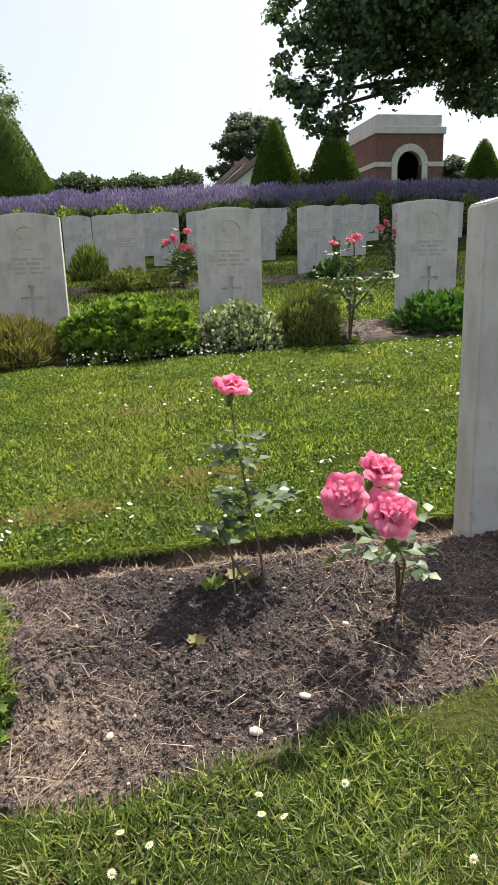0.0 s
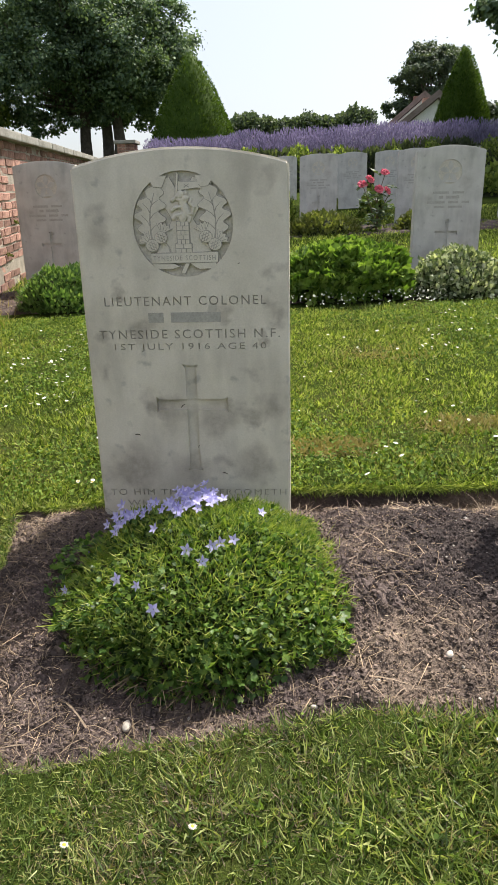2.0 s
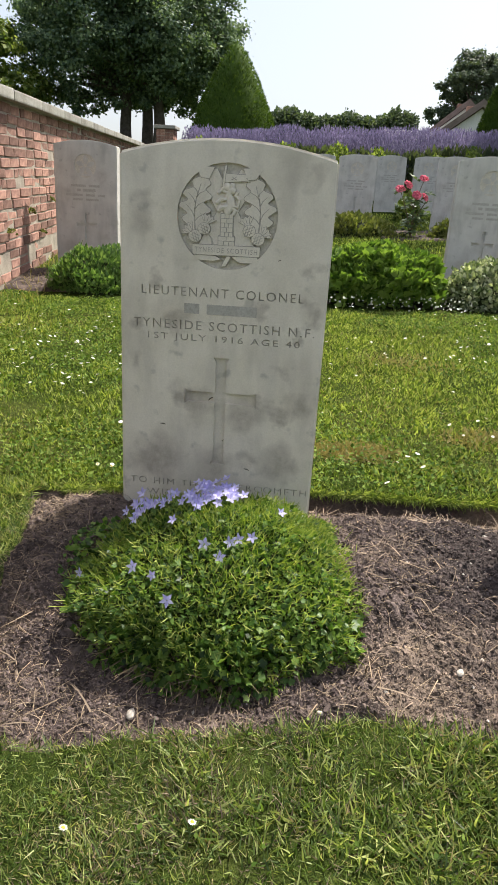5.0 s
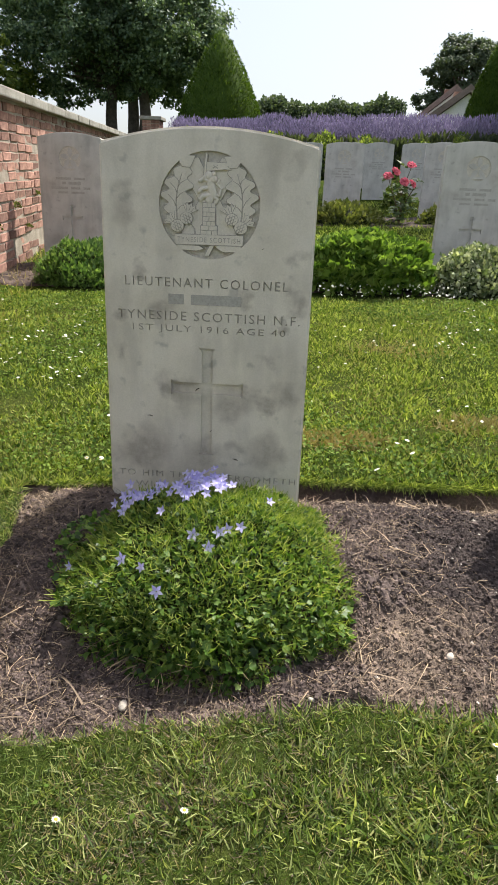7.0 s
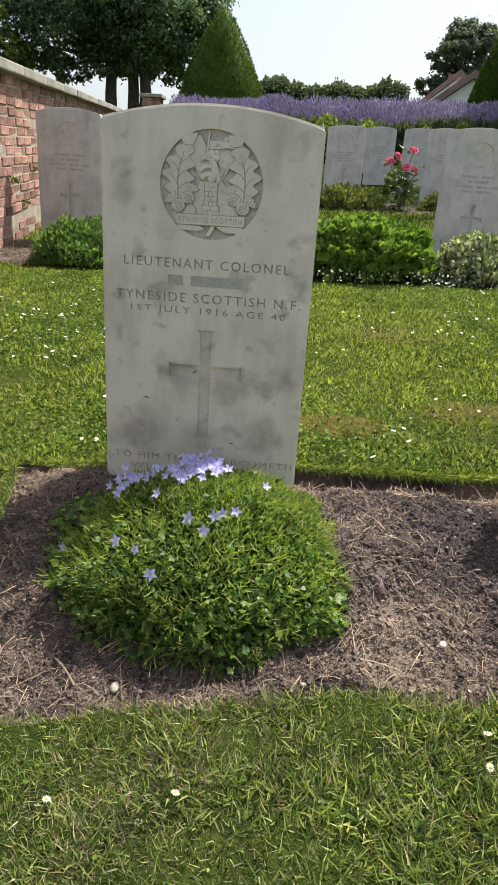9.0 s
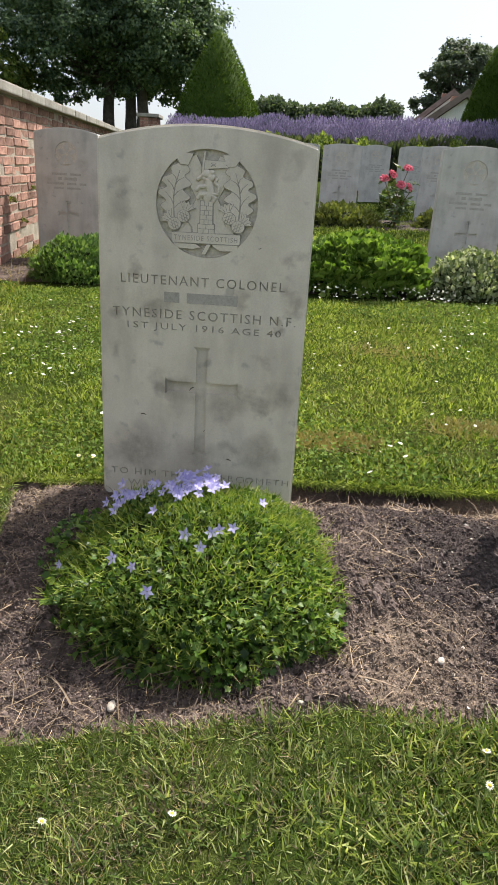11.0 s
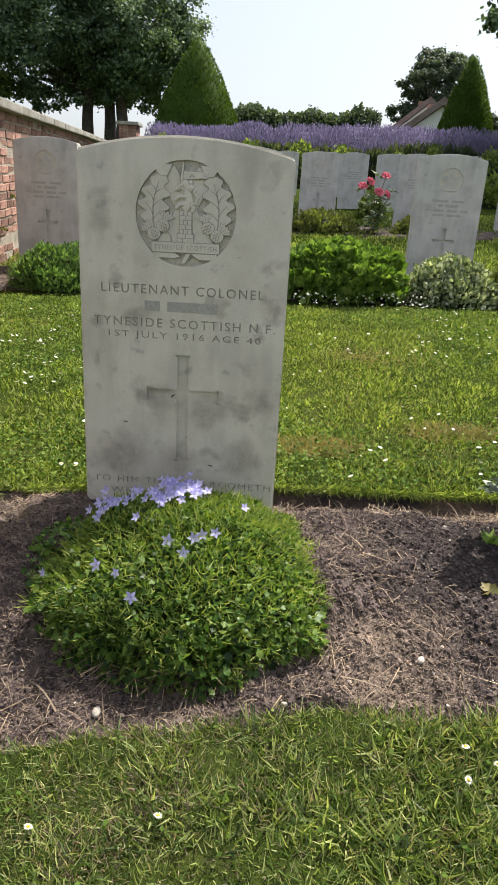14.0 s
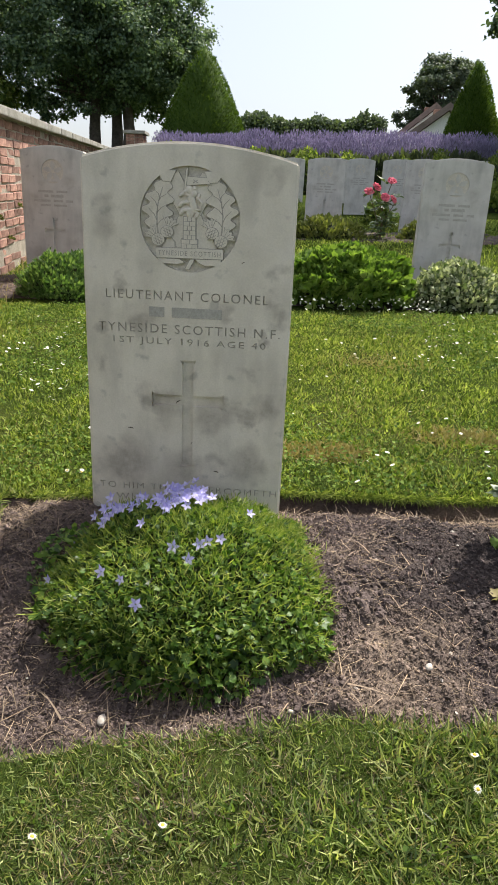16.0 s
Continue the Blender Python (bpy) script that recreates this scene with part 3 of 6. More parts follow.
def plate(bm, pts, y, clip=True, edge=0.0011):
    """A carved shape in badge units (1 = radius), its face at y, with a dark line of painted shade and dirt round it.
    """
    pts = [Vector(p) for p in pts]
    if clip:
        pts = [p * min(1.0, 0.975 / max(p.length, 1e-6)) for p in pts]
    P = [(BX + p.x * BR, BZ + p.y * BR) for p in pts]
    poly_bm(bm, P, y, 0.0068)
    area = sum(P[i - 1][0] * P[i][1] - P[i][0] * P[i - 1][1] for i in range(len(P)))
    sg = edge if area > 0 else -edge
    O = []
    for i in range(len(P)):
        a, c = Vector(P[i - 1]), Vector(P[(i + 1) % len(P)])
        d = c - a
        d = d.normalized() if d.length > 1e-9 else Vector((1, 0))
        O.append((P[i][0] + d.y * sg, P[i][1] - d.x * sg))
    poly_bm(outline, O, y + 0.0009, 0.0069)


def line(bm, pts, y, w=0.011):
    """A thin dark strip along points, in badge units, painting the shade of a groove."""
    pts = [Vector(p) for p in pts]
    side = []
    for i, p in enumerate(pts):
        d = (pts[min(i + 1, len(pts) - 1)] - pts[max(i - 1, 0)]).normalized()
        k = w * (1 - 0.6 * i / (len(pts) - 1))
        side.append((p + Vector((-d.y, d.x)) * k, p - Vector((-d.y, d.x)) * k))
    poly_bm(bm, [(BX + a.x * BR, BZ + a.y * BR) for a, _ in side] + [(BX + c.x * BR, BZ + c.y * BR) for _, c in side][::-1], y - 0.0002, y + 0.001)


bm = bmesh.new()
for s in (-1, 1):
    plate(bm, [(s * 0.62, 0.80), (s * 0.23, 0.88), (-s * 0.56, -0.53), (-s * 0.17, -0.53)], 0.0026 + 0.0003 * s)
    plate(bm, [(s * 0.67, 0.91), (s * 0.28, 0.90), (s * 0.38, 0.70), (s * 0.53, 0.71)], -0.0006, False)
part("saltire", bm, M["stone"], badge)
# dark strips instead of cut grooves, the groove shade put into their colour
veins = bmesh.new()
for s in (-1, 1):
    base, tip = Vector((0.62, -0.36)), Vector((0.47, 0.76))
    ax = tip - base
    nx = Vector((-ax.y, ax.x)).normalized()
    left, right, n = [], [], 54
    for i in range(n + 1):
        t = i / n
        w = 0.32 * math.sin(math.pi * min(1, 0.06 + 0.9 * t)) ** 0.75 * (1 - 0.5 * abs(math.sin(t * math.pi * 4.5)) ** 2.2)
        m = base + ax * t - nx * 0.10 * math.sin(math.pi * t)
        left.append(m + nx * w)
        right.append(m - nx * w)
    bm = bmesh.new()
    plate(bm, [(s * p.x, p.y) for p in left + right[::-1]][::s], 0.0006)
    part("leaf", bm, M["stone"], badge)
    mid = [base + ax * t - nx * 0.10 * math.sin(math.pi * t) for t in (0, 0.2, 0.4, 0.6, 0.85)]
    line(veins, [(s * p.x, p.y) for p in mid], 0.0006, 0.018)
    for k, (t, sd, ln) in enumerate(((0.22, 1, 0.26), (0.3, -1, 0.26), (0.42, 1, 0.26), (0.52, -1, 0.22), (0.62, 1, 0.2), (0.68, -1, 0.15))):
        p0 = base + ax * t - nx * 0.10 * math.sin(math.pi * t)
        p1 = p0 + ax.normalized() * ln * 0.75 + nx * sd * ln * 0.75
        pm = (p0 + p1) / 2 - nx * sd * 0.03
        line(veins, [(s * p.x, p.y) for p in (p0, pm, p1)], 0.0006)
    for u, w, r, an in ((0.63, -0.38, 0.125, 0.85), (0.45, -0.23, 0.12, -0.35)):
        bm = bmesh.new()
        a0 = math.pi / 2 - an
        fan = [(u + 0.07 * math.cos(a0), w + 0.07 * math.sin(a0))] + [(u + (0.29 if k % 2 == 0 else 0.24) * math.cos(a0 + (k - 4) * 0.15), w + (0.29 if k % 2 == 0 else 0.24) * math.sin(a0 + (k - 4) * 0.15)) for k in range(9)]
        plate(bm, [(s * x, z) for x, z in fan][::s], -0.0004)
        plate(bm, [(s * (u + r * math.cos(a)), w + r * 0.9 * math.sin(a)) for a in [2 * math.pi * k / 16 for k in range(16)]][::s], -0.0016)
        part("thistle", bm, M["stone"], badge)
        for k in (-1, 0, 1):
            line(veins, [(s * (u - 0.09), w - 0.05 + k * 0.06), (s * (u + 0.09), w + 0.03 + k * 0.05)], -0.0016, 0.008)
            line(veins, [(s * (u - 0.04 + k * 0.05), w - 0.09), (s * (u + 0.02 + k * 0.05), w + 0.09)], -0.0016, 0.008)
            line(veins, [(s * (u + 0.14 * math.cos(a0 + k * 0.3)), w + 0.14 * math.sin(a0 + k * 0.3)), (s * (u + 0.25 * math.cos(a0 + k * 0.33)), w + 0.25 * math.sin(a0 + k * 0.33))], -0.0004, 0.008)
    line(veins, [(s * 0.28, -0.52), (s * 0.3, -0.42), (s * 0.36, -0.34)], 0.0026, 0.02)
bm = bmesh.new()
plate(bm, [(-0.165, -0.53), (0.165, -0.53), (0.165, -0.36), (0.125, -0.33), (0.125, 0.07), (-0.125, 0.07), (-0.125, -0.33), (-0.165, -0.36)], 0.0002)
tower = part("tower", bm, M["faded_cut"], badge)
for i in range(7):
    hw, n = (0.0145 if i < 2 else 0.0108), (2 if i % 2 else 3)
    zz = BZ - 0.047 + i * 0.0076
    for k in range(n):
        bm = bmesh.new()
        box_bm(bm, BX - hw + k * 2 * hw / n + 0.0005, BX - hw + (k + 1) * 2 * hw / n - 0.0005, -0.0014, 0.002, zz, zz + 0.0068)
        part("brick", bm, M["stone"], tower)
bm = bmesh.new()
for pts, w in (([(0.0, 0.12), (0.07, 0.24), (0.02, 0.4), (0.03, 0.52)], 0.085), ([(0.02, 0.44), (-0.12, 0.5), (-0.2, 0.44)], 0.04), ([(0.0, 0.34), (-0.15, 0.32), (-0.22, 0.25)], 0.04),
               ([(0.02, 0.2), (-0.13, 0.18), (-0.19, 0.11)], 0.045), ([(0.07, 0.2), (0.15, 0.13), (0.12, 0.06)], 0.045), ([(0.09, 0.2), (0.2, 0.2), (0.23, 0.33), (0.15, 0.41), (0.2, 0.49)], 0.03)):
    for i in range(len(pts) - 1):
        for k in range(4):
            t = k / 4
            u, v = pts[i][0] * (1 - t) + pts[i + 1][0] * t, pts[i][1] * (1 - t) + pts[i + 1][1] * t
            r = bmesh.ops.create_uvsphere(bm, u_segments=8, v_segments=6, radius=1.0)["verts"]
            bmesh.ops.scale(bm, vec=(w * BR, 0.0028, w * BR), verts=r)
            bmesh.ops.translate(bm, vec=(BX + u * BR, 0.0008, BZ + v * BR), verts=r)
for u, v, w in ((-0.02, 0.56, 0.085), (0.07, 0.5, 0.08), (-0.09, 0.53, 0.045), (0.08, 0.59, 0.05)):
    r = bmesh.ops.create_uvsphere(bm, u_segments=10, v_segments=8, radius=1.0)["verts"]
    bmesh.ops.scale(bm, vec=(w * BR, 0.0035, w * BR), verts=r)
    bmesh.ops.translate(bm, vec=(BX + u * BR, 0.0005, BZ + v * BR), verts=r)
part("crest", bm, M["stone"], badge, smooth=True)
bm = bmesh.new()
plate(bm, [(-0.06, 0.64), (0.3, 0.68), (0.42, 0.67), (0.34, 0.73), (0.46, 0.79), (0.2, 0.79), (-0.05, 0.80)], -0.0012)
plate(bm, [(-0.12, 0.5), (-0.09, 0.5), (-0.045, 0.93), (-0.06, 0.96), (-0.075, 0.93)], -0.0016)
part("flag", bm, M["stone"], badge)
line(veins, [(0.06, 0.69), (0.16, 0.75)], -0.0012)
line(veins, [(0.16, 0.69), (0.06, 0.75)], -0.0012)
bm = bmesh.new()
plate(bm, [(-0.67, -0.54), (0.68, -0.53), (0.68, -0.715), (-0.67, -0.725)], -0.0012, False)
plate(bm, [(-0.64, -0.74), (-0.2, -0.75), (-0.1, -0.8), (-0.25, -0.84), (-0.63, -0.83)], -0.0004, False)
plate(bm, [(0.64, -0.73), (0.12, -0.74), (0.2, -0.8), (0.3, -0.85), (0.64, -0.84)], -0.0004, False)
plate(bm, [(-0.08, -0.93), (0.0, -0.93), (0.1, -0.74), (0.02, -0.74)], -0.0008)
banner = part("banner", bm, M["stone"], badge)
part("carved_outline", outline, M["cut"], badge, "dark edges of the carving, crease shade and dirt painted in")["kind"] = "stuff"
part("carved_line", veins, M["cut"], badge, "fine dark lines on the carving, groove shade painted in")["kind"] = "stuff"
part("banner_lettering", text_mesh("TYNESIDE SCOTTISH", 0.112, 0.0085, -0.0016, BX - 0.056, BZ - 0.056), M["cut"], badge, "small cut capitals")

# dark flecks stuck to the face of the stone
for fx, fz, fl_, fa in ((0.061, 0.098, 0.006, -0.3), (-0.108, 0.179, 0.006, -0.1), (-0.015, 0.237, 0.006, 0.7), (0.1, 0.5, 0.003, 0.4), (0.012, 0.155, 0.003, 1.0)):
    bm = bmesh.new()
    bmesh.ops.create_icosphere(bm, subdivisions=2, radius=1.0)
    for v in bm.verts:
        a, b = v.co.x * fl_, v.co.z * fl_ * 0.17 + 0.25 * fl_ * (1 - v.co.x ** 2)
        v.co = Vector((fx + a * math.cos(fa) - b * math.sin(fa), v.co.y * 0.0018, fz + a * math.sin(fa) + b * math.cos(fa)))
    part("fleck", bm, M["bark"], main, "small dark fleck stuck to the stone", True)

# a plainer stone for the rows behind: round badge, faded lines, cross
row = thing("headstone", (-1.255, 2.86, 0.31), "pale limestone headstone with faded round badge and cross", "headstone", "headstones of the cemetery")
rb = part("body", body_bm(), M["stone_row"])
cb = bmesh.new()
poly_bm(cb, cross_pts(0, 0.30, 0.11, 0.225, 0.062, 0.0095, 0.004), -0.01, 0.009)
carve(rb, [disc_bm(0, 0.555, 0.066, -0.01, 0.006, 28), cb])
rb.parent = row
badge2 = part("badge", disc_bm(0, 0.555, 0.0655, 0.0055, 0.012, 28), M["recess"], row)
bm = bmesh.new()
for k in range(5):
    a = math.pi / 2 + k * 2 * math.pi / 5
    leaf_relief(bm, 0.008 * math.cos(a), 0.555 + 0.008 * math.sin(a), 0.05, a, 0.006 + 0.0002 * k, 0.3, 0.5)
box_bm(bm, -0.045, 0.045, 0.0005, 0.005, 0.5, 0.512)
part("emblem", bm, M["stone_row"], badge2)["kind"] = "stuff"
for z, h, words in ((0.445, 0.013, [(-0.09, 0.0), (0.02, 0.085)]), (0.42, 0.015, [(-0.055, -0.03), (-0.015, 0.06)]), (0.393, 0.013, [(-0.12, -0.02), (0.0, 0.055), (0.075, 0.115)]), (0.368, 0.012, [(-0.08, -0.02), (0.0, 0.08)])):
    bm = bmesh.new()
    bar_row(bm, 0.0, z, h, words)
    part("inscription_bar", bm, M["faded_cut"], row)


def gz(x, y):
    return float(ground_z(np.array(x), np.array(y)))


rs = random.Random(3)
STONES = [(1.336, 0.0, 0.105), (-0.08, 2.86, 0.315), (1.075, 2.86, 0.325), (2.33, 2.86, 0.345), (3.5, 2.86, 0.36),
          (0.45, 6.1, None), (1.44, 6.1, None), (2.49, 6.1, None), (-0.7, 6.1, None), (3.6, 6.1, None), (4.6, 6.1, None),
          (-0.2, 8.5, None), (1.0, 8.5, None), (1.48, 8.5, None), (-1.4, 8.5, None), (2.36, 8.5, None), (3.72, 8.5, None), (4.9, 8.5, None),
          (-1.6, 11.0, None), (0.06, 11.0, None), (0.8, 11.0, None), (1.95, 11.0, None), (3.1, 11.0, None), (4.4, 11.6, None), (4.95, 12.4, None), (5.36, 12.4, None), (6.05, 12.4, None), (7.2, 12.4, None), (4.0, 14.0, None), (8.3, 12.4, None)]
for x, y, z in STONES:
    c = copy_thing(row, pose(x, y, (gz(x, y) + 0.02) if z is None else z, rs.uniform(-0.8, 0.8), rs.uniform(-0.7, 0.7), rs.uniform(-1.5, 1.5)))
    if y == 0:
        c["label"] = "pale limestone headstone at the end of the soil border"

# ---------- brick boundary wall ----------
WD = Vector((-0.165, 1.0, 0)).normalized()
WA = Vector((-1.49, 2.27, 0)) - WD * 4.2          # near end, outside the view
WLEN, WTH = 17.0, 0.30
def wall_z(s): return 0.225 + 0.047 * (s - 4.2)      # foot of the wall
WH = 0.905
ang = math.degrees(math.atan2(-WD.x, WD.y))


def wall_pt(s, out, z): return WA + WD * s + Vector((WD.y, -WD.x, 0)) * out + Vector((0, 0, z))


bm = bmesh.new()
c8 = [bm.verts.new(wall_pt(s, o, wall_z(s) + z)) for s in (0, WLEN) for o in (-0.012, -WTH) for z in (-0.5, WH)]
for q in ((0, 1, 3, 2), (4, 6, 7, 5), (0, 4, 5, 1), (2, 3, 7, 6), (1, 5, 7, 3), (0, 2, 6, 4)):
    bm.faces.new([c8[i] for i in q])
bmesh.ops.recalc_face_normals(bm, faces=bm.faces)
wall = part("wall_boundary", bm, M["mortar"])
tagged(wall, "old red brick boundary wall with pale mortar joints", "wall", kind="structure")

# ---------- lavender, topiary, trees, buildings ----------
def blob_points(n, centre, rad, seed, inner=0.75):
    r = np.random.default_rng(seed)
    d = r.normal(size=(n, 3))
    d /= np.linalg.norm(d, axis=1, keepdims=True)
    return np.asarray(centre) + d * np.asarray(rad) * (inner + (1 - inner) * r.random((n, 1)) ** 0.5), d


LY0, LY1, LX0, LX1 = 14.6, 16.2, -3.2, 16.0
n = 90000
lx, ly = rng.uniform(LX0, LX1, n), LY0 + (LY1 - LY0) * rng.random(n)
mound = 1.06 + 0.10 * hash_noise(lx * 1.1, ly * 1.3, 21) + 0.07 * hash_noise(lx * 3.1, ly * 3, 22)
edge = np.minimum(1, ((ly - LY0) / 0.35) ** 0.5)
base = lawn_z(lx, ly)
P = np.stack([lx, ly, base + mound * edge * rng.uniform(0.6, 1.12, n)], 1)
D = np.stack([rng.normal(0, 0.22, n), rng.normal(-0.12, 0.22, n), np.ones(n)], 1)
V, F = scatter(P, D, rng.uniform(0.05, 0.1, n), TLEAF_V, TLEAF_F, 0.36, 5)
lav = put("lavender_hedge", mesh_np("lavender_hedge", V, F), M["lavender"])
tagged(lav, "long bank of purple lavender in full flower", "lavender", kind="stuff")
n = 14000
lx, ly = rng.uniform(LX0, LX1, n), LY0 - 0.05 + 0.5 * rng.random(n) ** 1.5
P = np.stack([lx, ly, lawn_z(lx, ly) + rng.random(n) * (0.72 + 0.1 * hash_noise(lx * 1.1, ly, 21))], 1)
D = np.stack([rng.normal(0, 0.4, n), rng.normal(-0.4, 0.3, n), np.ones(n)], 1)
V, F = scatter(P, D, rng.uniform(0.12, 0.24, n), LEAF_V, LEAF_F, 0.6, 6)
lvl = put("lavender_foliage", mesh_np("lavender_foliage", V, F), M["lavleaf"])
tagged(lvl, "grey-green stems and leaves at the foot of the lavender", "lavender", kind="stuff")


def shrub_mesh(name, n, rad, size, seed, tv=LEAF_V, tf=LEAF_F, wide=1.0, up=0.6, inner=0.7, flat=0.0, boxy=1.0):
    """Leaves over a lumpy half dome, at the origin."""
    P, d = blob_points(n, (0, 0, 0), (1, 1, 1), seed, inner)
    d[:, 2] = np.abs(d[:, 2])
    P[:, 2] = np.abs(P[:, 2])
    lump = 1 + 0.13 * hash_noise(d[:, 0] * 3 + seed, d[:, 1] * 3 + d[:, 2] * 2, seed) + 0.08 * hash_noise(d[:, 0] * 7, d[:, 1] * 7 + d[:, 2] * 5, seed + 1)
    P[:, 2] = P[:, 2] ** boxy
    P = P * lump[:, None] * np.asarray(rad)
    r = np.random.default_rng(seed + 9)
    D = d + r.normal(size=d.shape) * 0.5 + np.array([0, 0, up])
    upv = d + np.array([0, 0, 0.5]) if flat else None
    return mesh_np(name, *scatter(P, D, size * r.uniform(0.6, 1.3, n), tv, tf, wide, seed, upv))


# solid lumpy dome under the leaves, inner shade painted by its dark material
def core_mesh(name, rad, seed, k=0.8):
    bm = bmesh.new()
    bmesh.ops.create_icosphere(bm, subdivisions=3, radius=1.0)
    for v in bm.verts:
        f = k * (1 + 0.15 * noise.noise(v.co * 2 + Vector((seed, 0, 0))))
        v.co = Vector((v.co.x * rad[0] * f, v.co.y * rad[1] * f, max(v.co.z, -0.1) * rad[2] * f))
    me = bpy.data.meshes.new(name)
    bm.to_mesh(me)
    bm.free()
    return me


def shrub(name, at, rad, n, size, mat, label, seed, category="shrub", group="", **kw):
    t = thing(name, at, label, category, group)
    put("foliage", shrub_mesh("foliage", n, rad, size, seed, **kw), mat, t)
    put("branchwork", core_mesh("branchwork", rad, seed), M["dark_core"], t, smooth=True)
    return t


# yellow-green rose shrubs along the foot of the lavender
for i, x in enumerate((-2.6, -1.7, -0.75, 0.3, 1.2, 2.1, 3.1, 4.2, 5.2, 6.3, 7.2, 8.3, 9.4)):
    x += rs.uniform(-0.2, 0.2)
    y = 13.9 + rs.uniform(-0.2, 0.2)
    shrub("rose_shrub", (x, y, gz(x, y) + 0.12), (0.34 + rs.uniform(-0.06, 0.1), 0.3, 0.72 + rs.uniform(-0.1, 0.12)), 900, 0.07, M["rosebush"],
          "yellow-green rose shrub in front of the lavender", 40 + i, "shrub", "rose shrubs along the lavender", wide=1.2)


def cone_tree(at, r, h, seed, label):
    """A clipped yew: a rounded cone."""
    t = thing("clipped_yew", at, label, "topiary tree", "clipped yews")
    def prof(u): return r * (1 - u ** 1.45) ** 0.82 * (0.96 + 0.05 * math.sin(u * 3))
    bm = bmesh.new()
    rings = []
    for i in range(25):
        u = i / 24
        rings.append([bm.verts.new((prof(u) * 0.96 * math.cos(a) * (1 + 0.03 * noise.noise((math.cos(a) * 2 + seed, math.sin(a) * 2, u * 5))), prof(u) * 0.96 * math.sin(a), u * h)) for a in [2 * math.pi * k / 28 for k in range(28)]])
    for a, b in zip(rings, rings[1:]):
        for k in range(28):
            bm.faces.new((a[k], a[(k + 1) % 28], b[(k + 1) % 28], b[k]))
    part("crown", bm, M["yew"], t, smooth=True)
    q = np.random.default_rng(seed)
    n = 16000
    u, a = 1 - np.sqrt(q.random(n)), q.uniform(0, 2 * np.pi, n)
    pr = r * (1 - u ** 1.45) ** 0.82 * (0.96 + 0.05 * np.sin(u * 3)) * (1 + 0.03 * hash_noise(a * 4, u * 9, seed))
    P = np.stack([pr * np.cos(a), pr * np.sin(a), u * h], 1)
    D = np.stack([np.cos(a), np.sin(a), np.full(n, 0.9)], 1) + q.normal(size=(n, 3)) * 0.4
    put("needles", mesh_np("needles", *scatter(P, D, q.uniform(0.05, 0.12, n), LEAF_V, LEAF_F, 0.5, seed)), M["yew"], t)
    put("trunk", tubes("trunk", [([(0, 0, -0.4), (0, 0, 0.6)], [0.14, 0.12])]), M["bark"], t)
    return t


cone_tree((-2.74, 20, gz(-2.78, 20)), 1.45, 3.55, 1, "tall dark green clipped yew cone behind the lavender")
cone_tree((5.55, 22.5, gz(5.5, 22.5)), 1.02, 3.55, 2, "narrow clipped yew cone behind the lavender")
cone_tree((7.65, 22.5, gz(7.6, 22.5)), 1.18, 3.45, 3, "broad clipped yew cone behind the lavender")
cone_tree((13.2, 22.5, gz(13.2, 22.5)), 0.95, 2.9, 4, "clipped yew cone beyond the pavilion")


def tree(at, trunk_h, trunk_r, blobs, leaves, size, mat, label, seed, trunks=((0, 0),), name="tree", inner=0.55):
    """Tapered trunk and limbs, and a crown of many leaves in uneven clumps."""
    t = thing(name, at, label, "tree")
    q = np.random.default_rng(seed)
    for tx, ty in trunks:
        put("trunk", tubes("trunk", [([(tx, ty, -0.3), (tx * 1.05, ty, trunk_h * 0.5), (tx * 0.9 + 0.1, ty, trunk_h)], [trunk_r * 1.25, trunk_r, trunk_r * 0.8])], 10), M["bark"], t, smooth=True)
    lines, Ps, Ds, Us = [], [], [], []
    vol = np.array([b[1][0] * b[1][1] + b[1][0] * b[1][2] for b in blobs])
    for (c, rad), nl in zip(blobs, (leaves * vol / vol.sum()).astype(int)):
        tx, ty = trunks[int(q.integers(len(trunks)))]
        s = np.array([tx, ty, trunk_h * 0.9])
        c = np.asarray(c, float)
        mid = s + (c - s) * 0.5 + q.normal(size=3) * 0.2
        lines.append(([tuple(s), tuple(mid), tuple(c)], [trunk_r * 0.5, trunk_r * 0.3, trunk_r * 0.1]))
        k = max(6, nl // 130)
        cc, dd = blob_points(k, c, rad, int(q.integers(1e6)), inner)
        w = q.integers(k, size=nl)
        off = q.normal(size=(nl, 3)) * 0.17 * min(float(np.mean(rad)), 2.2) * (1, 1, 0.7)
        Ps.append(cc[w] + off)
        Ds.append(dd[w] * 0.4 + q.normal(size=(nl, 3)) * (1, 1, 0.5) + np.array([0, 0, -0.25]))
        Us.append(off / np.linalg.norm(off, axis=1, keepdims=True) + dd[w] * 0.5 + np.array([0, 0, 0.5]))
    for ln in lines:
        put("limb", tubes("limb", [ln], 6), M["bark"], t)
    P, D = np.concatenate(Ps), np.concatenate(Ds)
    put("crown", mesh_np("crown", *scatter(P, D, size * q.uniform(0.6, 1.35, len(P)), TLEAF_V, TLEAF_F, 1.4, seed, np.concatenate(Us))), mat, t)
    return t


def crown_blobs(c, rad, n, seed, br=(0.28, 0.42)):
    q = np.random.default_rng(seed)
    out = [(c, tuple(r * 0.8 for r in rad))]
    for _ in range(n):
        d = q.normal(size=3)
        d /= np.linalg.norm(d)
        k = q.uniform(*br) * min(rad)
        out.append((tuple(np.asarray(c) + d * np.asarray(rad) * 0.78), (k * 1.1, k * 1.1, k * 0.85)))
    return out


